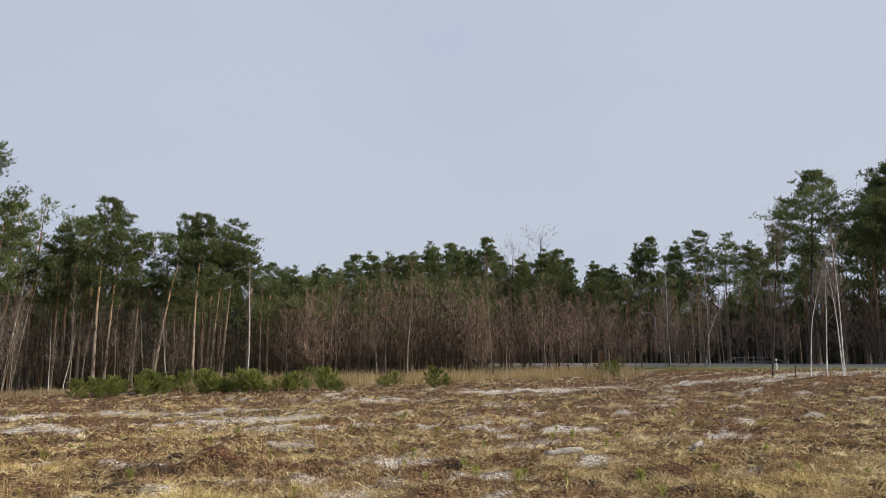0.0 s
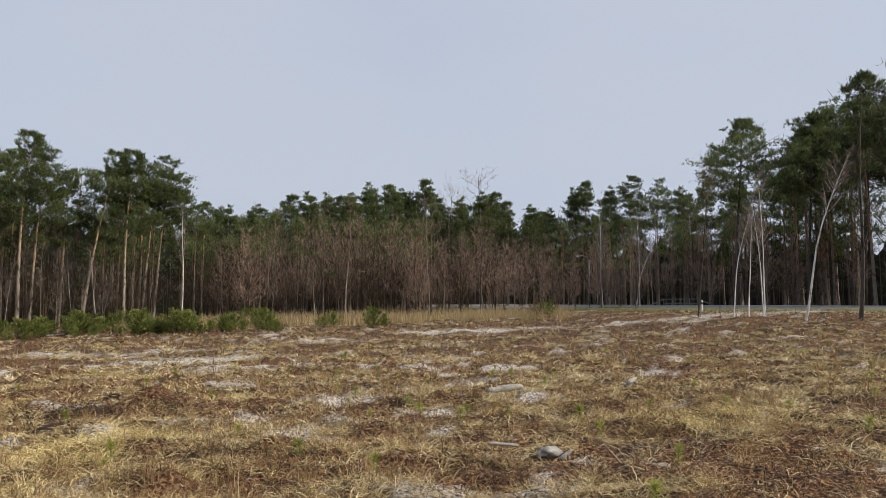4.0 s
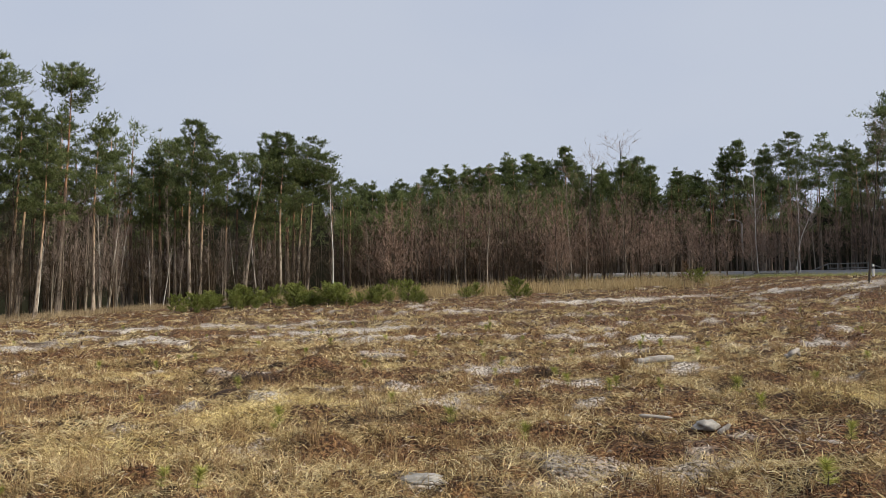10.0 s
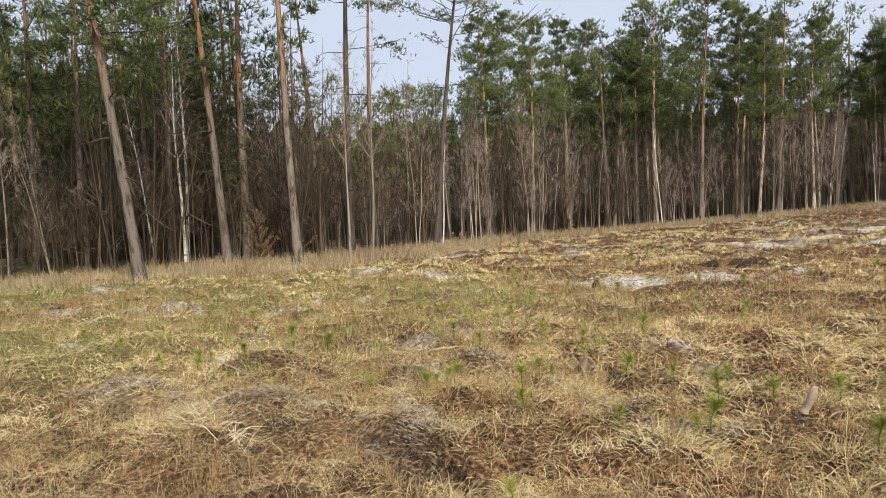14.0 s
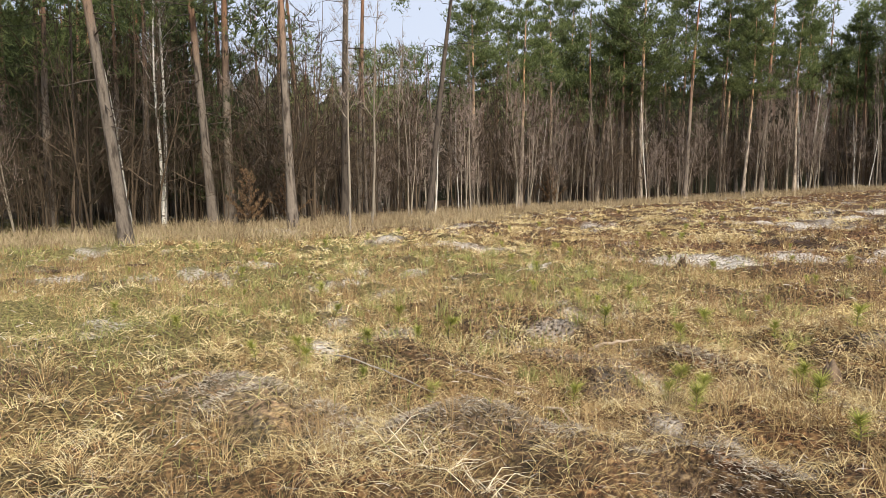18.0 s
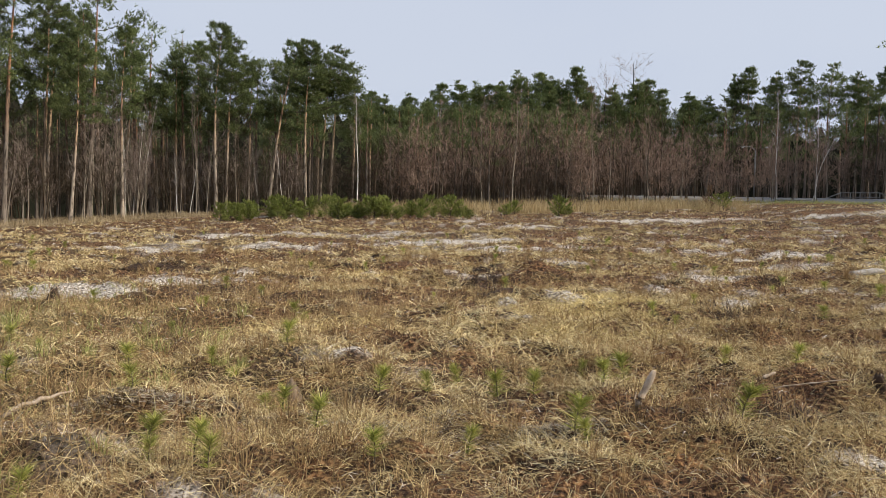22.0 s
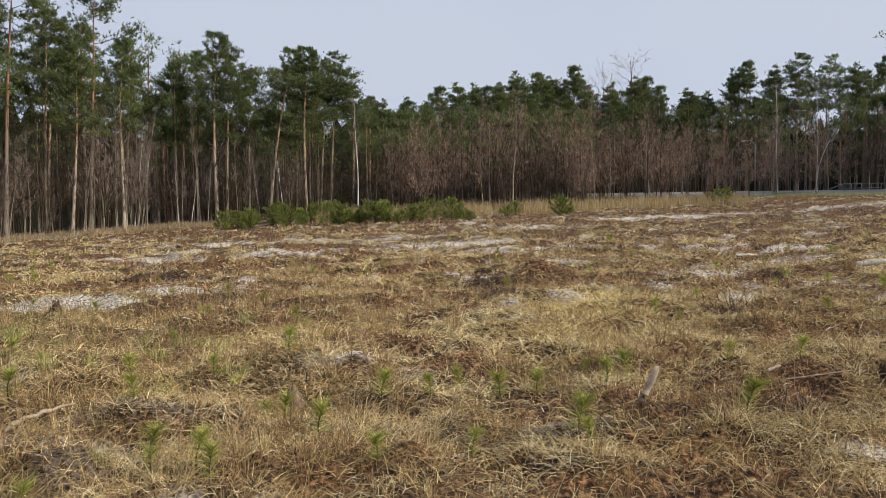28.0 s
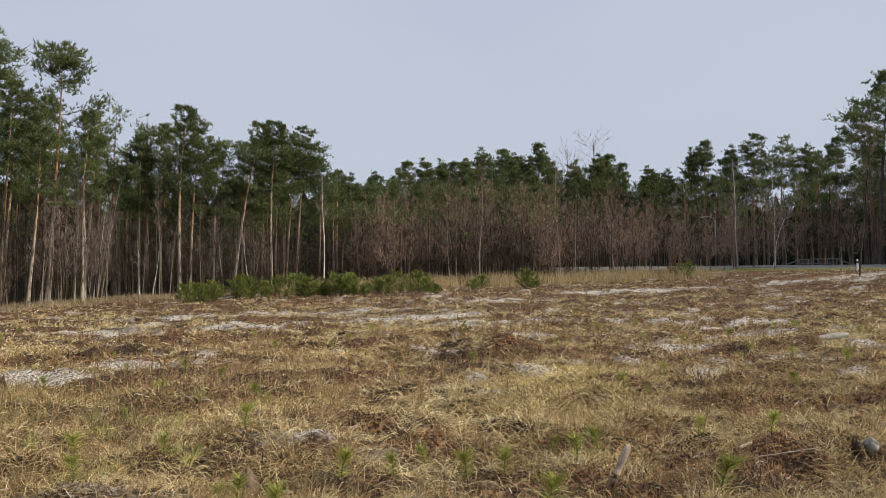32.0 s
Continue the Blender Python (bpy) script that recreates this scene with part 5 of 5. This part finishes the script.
# ---- young pines ----
def bush_parts(seed, tall=1.3, spread=0.9):
    rg = np.random.default_rng(seed)
    z = np.linspace(0, 1, 6)
    path = np.stack([0.04 * np.sin(5 * z), 0.04 * np.cos(4 * z) - 0.04, tall * z], -1)
    stem = tubes(path[None], (0.03 * (1 - 0.8 * z))[None], 6)
    nb = 34
    u = np.sort(rg.uniform(0.06, 0.95, nb))
    az = np.arange(nb) * 2.4
    at = np.stack([0 * u, 0 * u, u * tall], -1)
    way = unit(np.stack([np.cos(az), np.sin(az), 0.25 + 0.9 * u], -1))
    long = spread * (1.1 - 0.85 * u) * rg.uniform(0.45, 1.35, nb)
    lp = grow(at, way, long, np.tile([0, 0, 0.35], (nb, 1)), 4, rg)
    limb = tubes(lp, np.outer(np.full(nb, 0.012), [1, 0.8, 0.6, 0.3]), 3)
    pick = rg.choice(nb, 480, p=long**1.3 / (long**1.3).sum())
    t = rg.uniform(0.2, 1.05, 480)[:, None]
    spot = lp[pick, 0] * (1 - t) + lp[pick, 3] * t + rg.normal(size=(480, 3)) * 0.03
    roots = np.repeat(spot, 5, 0)
    ways = unit(rg.normal(size=roots.shape) * 0.7 + np.repeat(way[pick], 5, 0) + [0, 0, 0.4])
    return stem, limb, spikes(roots, ways, rg.uniform(0.09, 0.17, len(roots)), rg.uniform(0.03, 0.055, len(roots)), rg)


BUSH = [meshes("bush", bush_parts(s), (BROWN_BARK, BROWN_BARK, BUSH_NEEDLES)) for s in (41, 42, 43)]
rg = np.random.default_rng(110)
for k in range(60):
    x = -18.8 + 16.5 * k / 59 + rg.uniform(-0.4, 0.4)
    y = 46.4 + 0.1 * (x + 19) + rg.uniform(0, 8.1)
    plant("young_pine", BUSH[k % 3], ("stem", "branchwork", "needle_cover"), x, y, rg.uniform(0.3, 1.05), rg.uniform(0, 6.28), (0, 0), 1.3, rg.uniform(0.9, 1.5), label="bushy bright green young pine before the wood", category="young pine", group="young pines before the wood")
for x, y, s in ((3.70, 47.81, 1.0), (0.50, 50.71, 0.6), (1.20, 51.66, 0.7), (4.60, 49.72, 0.5), (-2.40, 46.89, 0.5), (18.46, 57.11, 0.9)):
    plant("young_pine", BUSH[0], ("stem", "branchwork", "needle_cover"), x, y, s, x, (0, 0), 1.3, 1.2, label="small bushy young pine standing alone in the grass", category="young pine")


OAK = meshes("oak", bush_parts(44, 2.6, 1.0), (BROWN_BARK, BROWN_BARK, OAK_LEAVES))
for x, y, s in ((-29.65, 12.26, 0.85), (-28.91, 13.50, 0.7), (17.77, 58.09, 0.7), (-36.24, 37.71, 1.0)):
    plant("oak_sapling", OAK, ("stem", "branchwork", "needle_cover"), x, y, s, x, (0, 0), 2.6, 1.0, label="oak sapling still holding dry brown leaves", category="sapling", group="oak saplings")


def seedling_parts(seed):
    rg = np.random.default_rng(seed)
    z = np.linspace(0, 1, 5)
    path = np.stack([0.015 * np.sin(4 * z), 0.01 * z, 0.30 * z], -1)
    stem = tubes(path[None], (0.006 * (1 - 0.6 * z))[None], 5)
    u = np.where(rg.uniform(size=230) < 0.6, rg.uniform(0.7, 1.0, 230), rg.uniform(0.2, 0.7, 230))
    roots = np.stack([np.interp(u, z, path[:, 0]), np.interp(u, z, path[:, 1]), u * 0.30], -1)
    az = rg.uniform(0, 6.28, 230)
    ways = unit(np.stack([np.cos(az), np.sin(az), 0.35 + 1.1 * u * rg.uniform(0.3, 1.4, 230)], -1))
    return stem, spikes(roots, ways, rg.uniform(0.07, 0.14, 230), rg.uniform(0.004, 0.007, 230), rg)


SEEDLING = [meshes("seedling", seedling_parts(s), (BROWN_BARK, SEEDLING_NEEDLES)) for s in (51, 52, 53)]
NEAR_SEEDLINGS = [(-7.44, 6.41), (-6.82, 6.75), (-5.86, 5.20), (-5.24, 5.89), (-4.95, 5.22), (-4.08, 6.34), (-4.10, 5.45), (-7.60, 4.89), (-7.26, 4.28), (-6.19, 4.18), (-6.67, 5.07), (-2.25, 5.97), (-2.71, 6.40), (-4.49, 4.24),
                  (-8.29, 6.59), (-9.27, 7.02), (-9.87, 7.50), (-10.03, 7.03), (-7.03, 9.35), (-7.25, 9.81), (-8.70, 10.64), (-10.43, 10.80), (-3.41, 4.43), (-3.84, 5.78), (-4.62, 5.51), (-5.50, 5.38), (-4.53, 4.44), (-4.47, 2.42),
                  (-7.66, 3.54), (-6.84, 3.85), (-5.82, 3.79), (-5.25, 4.28), (-9.66, 3.73), (-10.38, 2.39), (-9.90, 2.60)]
NEAR_SEEDLINGS += [(-13.90, 2.31), (-12.22, 2.41), (-0.29, 9.05), (0.81, 12.68), (3.69, 9.62), (1.66, 12.45), (2.32, 11.93), (4.65, 15.08), (5.43, 16.66), (3.79, 10.62), (4.65, 17.67), (-10.33, 2.81), (-9.16, 2.70), (-8.46, 2.84),
                   (-7.12, 3.95), (-6.65, 3.47), (-6.49, 4.68), (-7.17, 6.12), (3.76, 7.69), (-2.45, 9.38), (2.18, 11.78), (0.93, 24.47), (7.09, 8.84), (-0.70, 21.63), (-1.20, 11.22), (2.31, 16.32)]
rg = np.random.default_rng(120)
more = [(float(a), float(c)) for a, c, d in zip(*field_spots(150, 7.0, 36, rg, 0.8, -80, 48)) if c > 1 and a > -24]
for k, (x, y) in enumerate(NEAR_SEEDLINGS + more):
    plant("pine_seedling", SEEDLING[k % 3], ("stem", "needle_cover"), x, y, rg.uniform(0.55, 0.85) if k < len(NEAR_SEEDLINGS) else rg.uniform(0.45, 0.8), rg.uniform(0, 6.28), rg.uniform(-0.03, 0.03, 2), 0.3, rg.uniform(1.2, 1.8), 0.01, label="small planted pine seedling with yellow-green needles", category="pine seedling", group="pine seedlings in the field")


# ---- dead wood, stumps and stones ----
def lump(name, size, material, seed, rough=0.25, cuts=3):
    bm = bmesh.new()
    bmesh.ops.create_icosphere(bm, subdivisions=cuts, radius=1.0)
    for v in bm.verts:
        k = 1 + rough * (noise.noise(v.co * 1.3 + Vector((seed, 0, 0))) + 0.5 * noise.noise(v.co * 3.1 + Vector((0, seed, 0))))
        v.co = Vector((v.co.x * size[0], v.co.y * size[1], v.co.z * size[2])) * k
    me = bpy.data.meshes.new(name)
    bm.to_mesh(me)
    bm.free()
    return shaded(me, material)


def log(name, a, b, r, material, label, category, seed, taper=0.6, bend=0.06):
    """A dead stick from a to b (x, y, height over the ground), knobbly, with broken ends."""
    rgl = np.random.default_rng(seed)
    a, b = [np.array([p[0], p[1], float(height(p[0], p[1])) + p[2]]) for p in (a, b)]
    n = 9
    u = np.linspace(0, 1, n)[:, None]
    path = a + (b - a) * u + rgl.normal(size=(n, 3)) * bend * r + np.array([0, 0, 1]) * np.sin(u * 3.14) * bend * r * 2
    rad = r * (1 - (1 - taper) * u[:, 0]) * rgl.uniform(0.85, 1.15, n)
    rad[0] *= 0.75
    rad[-1] *= 0.6
    v, f = tubes(path[None], rad[None], 8)
    v = np.vstack([v, path[:1], path[-1:]])
    k = np.arange(8)
    ends = np.vstack([np.stack([(k + 1) % 8, k, np.full(8, len(v) - 2)], -1), np.stack([(n - 1) * 8 + k, (n - 1) * 8 + (k + 1) % 8, np.full(8, len(v) - 1)], -1)])
    return tagged(new(name, shaded(mesh_of(name, v, f, ends), material)), label, category)


log("broken_branch", (-4.06, 4.74, -0.02), (-3.92, 4.72, 0.25), 0.030, DEADWOOD, "pale barkless broken branch leaning out of the grass", "branch", 1, 0.8)
log("dead_stick", (-2.68, 5.46, 0.08), (-2.14, 5.38, 0.07), 0.007, DEADWOOD, "long thin dead stick lying in the grass", "stick", 2, 0.5, 0.5)
log("wood_chunk", (-2.66, 5.74, 0.06), (-2.52, 5.80, 0.08), 0.017, DEADWOOD, "short pale piece of wood in the grass", "wood", 3)
log("fallen_log", (3.21, 14.30, 0.06), (3.98, 14.44, 0.07), 0.065, GREY_WOOD, "pale grey fallen log in the field", "log", 4, 0.95, 0.08)
log("fallen_log", (2.07, 9.35, 0.07), (2.48, 9.38, 0.07), 0.024, GREY_WOOD, "short pale log lying in the heather", "log", 5, 0.9, 0.1)
log("wood_chunk", (6.00, 14.08, 0.05), (6.43, 14.46, 0.16), 0.05, GREY_WOOD, "bent grey piece of root wood", "wood", 12, 0.7, 0.8)
log("dead_root", (-7.96, 3.08, 0.12), (-7.16, 3.09, 0.04), 0.014, DEADWOOD, "curved pale root lying on the mound", "root", 6, 0.5, 1.2)
log("dead_stick", (-8.50, 3.13, 0.12), (-7.60, 3.12, 0.08), 0.007, DEADWOOD, "thin crooked dead stick on the mound", "stick", 13, 0.5, 1.2)
log("dead_stick", (-9.60, 2.74, 0.12), (-8.43, 2.84, 0.1), 0.007, GREY_WOOD, "thin crooked dead stick on the mound", "stick", 14, 0.5, 1.2)
log("dead_stick", (-4.64, 3.49, 0.08), (-4.25, 3.26, 0.05), 0.009, DEADWOOD, "thin crooked dead stick in the grass", "stick", 8, 0.5, 1.0)
log("dead_stick", (-5.00, 3.06, 0.05), (-4.85, 2.78, 0.09), 0.012, STUMP_WOOD, "short brown stick in the grass", "stick", 15, 0.6, 0.6)


log("fallen_branch", (-20.3, 2.4, 0.05), (-19.0, 4.6, 0.06), 0.035, ROOT_WOOD, "long dark fallen branch lying in the grass", "branch", 16, 0.7, 0.4)
log("dead_stick", (-5.39, 3.18, 0.06), (-4.91, 3.26, 0.05), 0.008, STUMP_WOOD, "short crooked brown stick in the heather", "stick", 17, 0.6, 0.8)
log("dead_root", (-8.35, 4.66, 0.04), (-8.1, 5.1, 0.10), 0.018, DEADWOOD, "pale bent root sticking out of the grass", "root", 18, 0.5, 0.7)


def stump(x, y, size, seed, label, material=STUMP_WOOD):
    """A decayed stump with a split top."""
    rgs = np.random.default_rng(seed)
    sides, levels = 14, 6
    w = 2 * np.pi * np.arange(sides) / sides
    v = []
    for k in range(levels):
        t = k / (levels - 1)
        r = size * (1.5 - 0.95 * t) * (1 + 0.12 * rgs.normal(size=sides))
        z = size * 2.6 * t * (1 + (0.16 * rgs.normal(size=sides) if k == levels - 1 else 0))
        v.append(np.stack([r * np.cos(w), r * np.sin(w), z + 0 * w], -1))
    v = np.vstack(v + [[[0, 0, size * 1.6]]])
    ki, si = np.meshgrid(np.arange(levels - 1), np.arange(sides), indexing="ij")
    f = np.stack([ki * sides + si, ki * sides + (si + 1) % sides, (ki + 1) * sides + (si + 1) % sides, (ki + 1) * sides + si], -1).reshape(-1, 4)
    k = np.arange(sides)
    top = np.stack([(levels - 1) * sides + k, (levels - 1) * sides + (k + 1) % sides, np.full(sides, len(v) - 1)], -1)
    ob = new("tree_stump", shaded(mesh_of("tree_stump", v, f, top), material))
    ob.matrix_basis = pose(x, y, float(height(x, y)) - 0.05, 0, 0, seed * 40)
    return tagged(ob, label, "stump")


stump(-11.10, 10.98, 0.075, 1, "dark pointed rotten stump beside a pale patch", ROOT_WOOD)
stump(-1.86, 5.42, 0.055, 2, "dark charred stump with a pale cut face", PEAT)
stump(-6.56, 5.40, 0.07, 3, "small dark rotten stump among seedlings")
log("wood_chunk", (2.70, 8.38, 0.04), (2.85, 8.44, 0.12), 0.035, GREY_WOOD, "weathered grey piece of wood in the heather", "wood", 10)
STONES = [(-0.48, 6.78, 0.20, 0.13, 0.05), (18.26, 54.61, 0.24, 0.2, 0.22), (-1.74, 5.42, 0.06, 0.04, 0.05), (1.29, 9.95, 0.16, 0.1, 0.05), (2.64, 8.62, 0.14, 0.1, 0.07)]
for k, (x, y, a, c, d) in enumerate(STONES):
    ob = new("pale_stone", lump("pale_stone", (a, c, d), STONE, k * 3.7, 0.6))
    ob.matrix_basis = pose(x, y, float(height(x, y)) + d * 0.3, 0, 0, k * 50)
    tagged(ob, "large pale boulder at the field's end" if k == 1 else "flat pale grey stone in the grass", "stone", "field stones")


def brush_pile(x, y, wide, deep_, tall, seed, label):
    """A torn-up root plate: a low rough clod stuck full of roots and twigs."""
    rgb = np.random.default_rng(seed)
    root = new("root_heap")
    root.matrix_basis = pose(x, y, float(height(x, y)), 0, 0, seed * 35)
    clod = part("clod", lump("clod", (wide * 0.45, deep_ * 0.45, tall * 0.6), PEAT, seed * 5.1, 0.9), root, "dark peaty clod")
    n = 520
    u = rgb.normal(size=(n, 2)) * 0.42
    p0 = np.stack([u[:, 0] * wide, u[:, 1] * deep_, tall * 0.6 * np.exp(-(u**2).sum(1) * 2) * rgb.uniform(0, 0.9, n) + 0.01], -1)
    way = unit(rgb.normal(size=(n, 3)) * [1, 1, 0.45] + [0, 0, 0.12])
    p = grow(p0, way, rgb.uniform(0.08, 0.32, n), rgb.normal(size=(n, 3)) * 0.3, 4, rgb)
    twigs = part("twig_crown", shaded(mesh_of("roots", *tubes(p, np.outer(rgb.uniform(0.003, 0.009, n), [1, 0.8, 0.6, 0.3]), 3)), ROOT_WOOD), root)
    return tagged(root, label, "root heap", "root heaps in the field")


brush_pile(-4.25, 12.45, 1.2, 0.8, 0.32, 1, "torn-up dark heap of roots and peat")
brush_pile(-3.05, 16.26, 0.9, 0.5, 0.4, 2, "torn-up dark heap of roots with pale grass on top")
brush_pile(-2.91, 4.79, 0.7, 0.4, 0.18, 3, "dark tangle of roots and dead heather")
brush_pile(-2.10, 9.21, 1.2, 0.5, 0.2, 4, "dark tangle of roots in a hollow")
brush_pile(-1.20, 9.38, 1.0, 0.5, 0.2, 8, "dark tangle of roots in a hollow")
brush_pile(-9.44, 20.57, 2.2, 0.7, 0.28, 6, "dark tangle of brushwood beside a pale patch")
brush_pile(-11.84, 16.84, 1.8, 0.7, 0.25, 7, "dark tangle of brushwood beside a pale patch")
brush_pile(-0.77, 13.83, 0.6, 0.35, 0.18, 9, "dark tangle of roots and peat")
brush_pile(4.41, 11.96, 0.9, 0.6, 0.28, 10, "torn-up dark heap of roots and peat")
brush_pile(1.47, 14.07, 0.6, 0.3, 0.16, 11, "dark tangle of roots and peat")
brush_pile(-4.08, 14.26, 1.2, 0.6, 0.22, 12, "dark tangle of roots in a hollow")
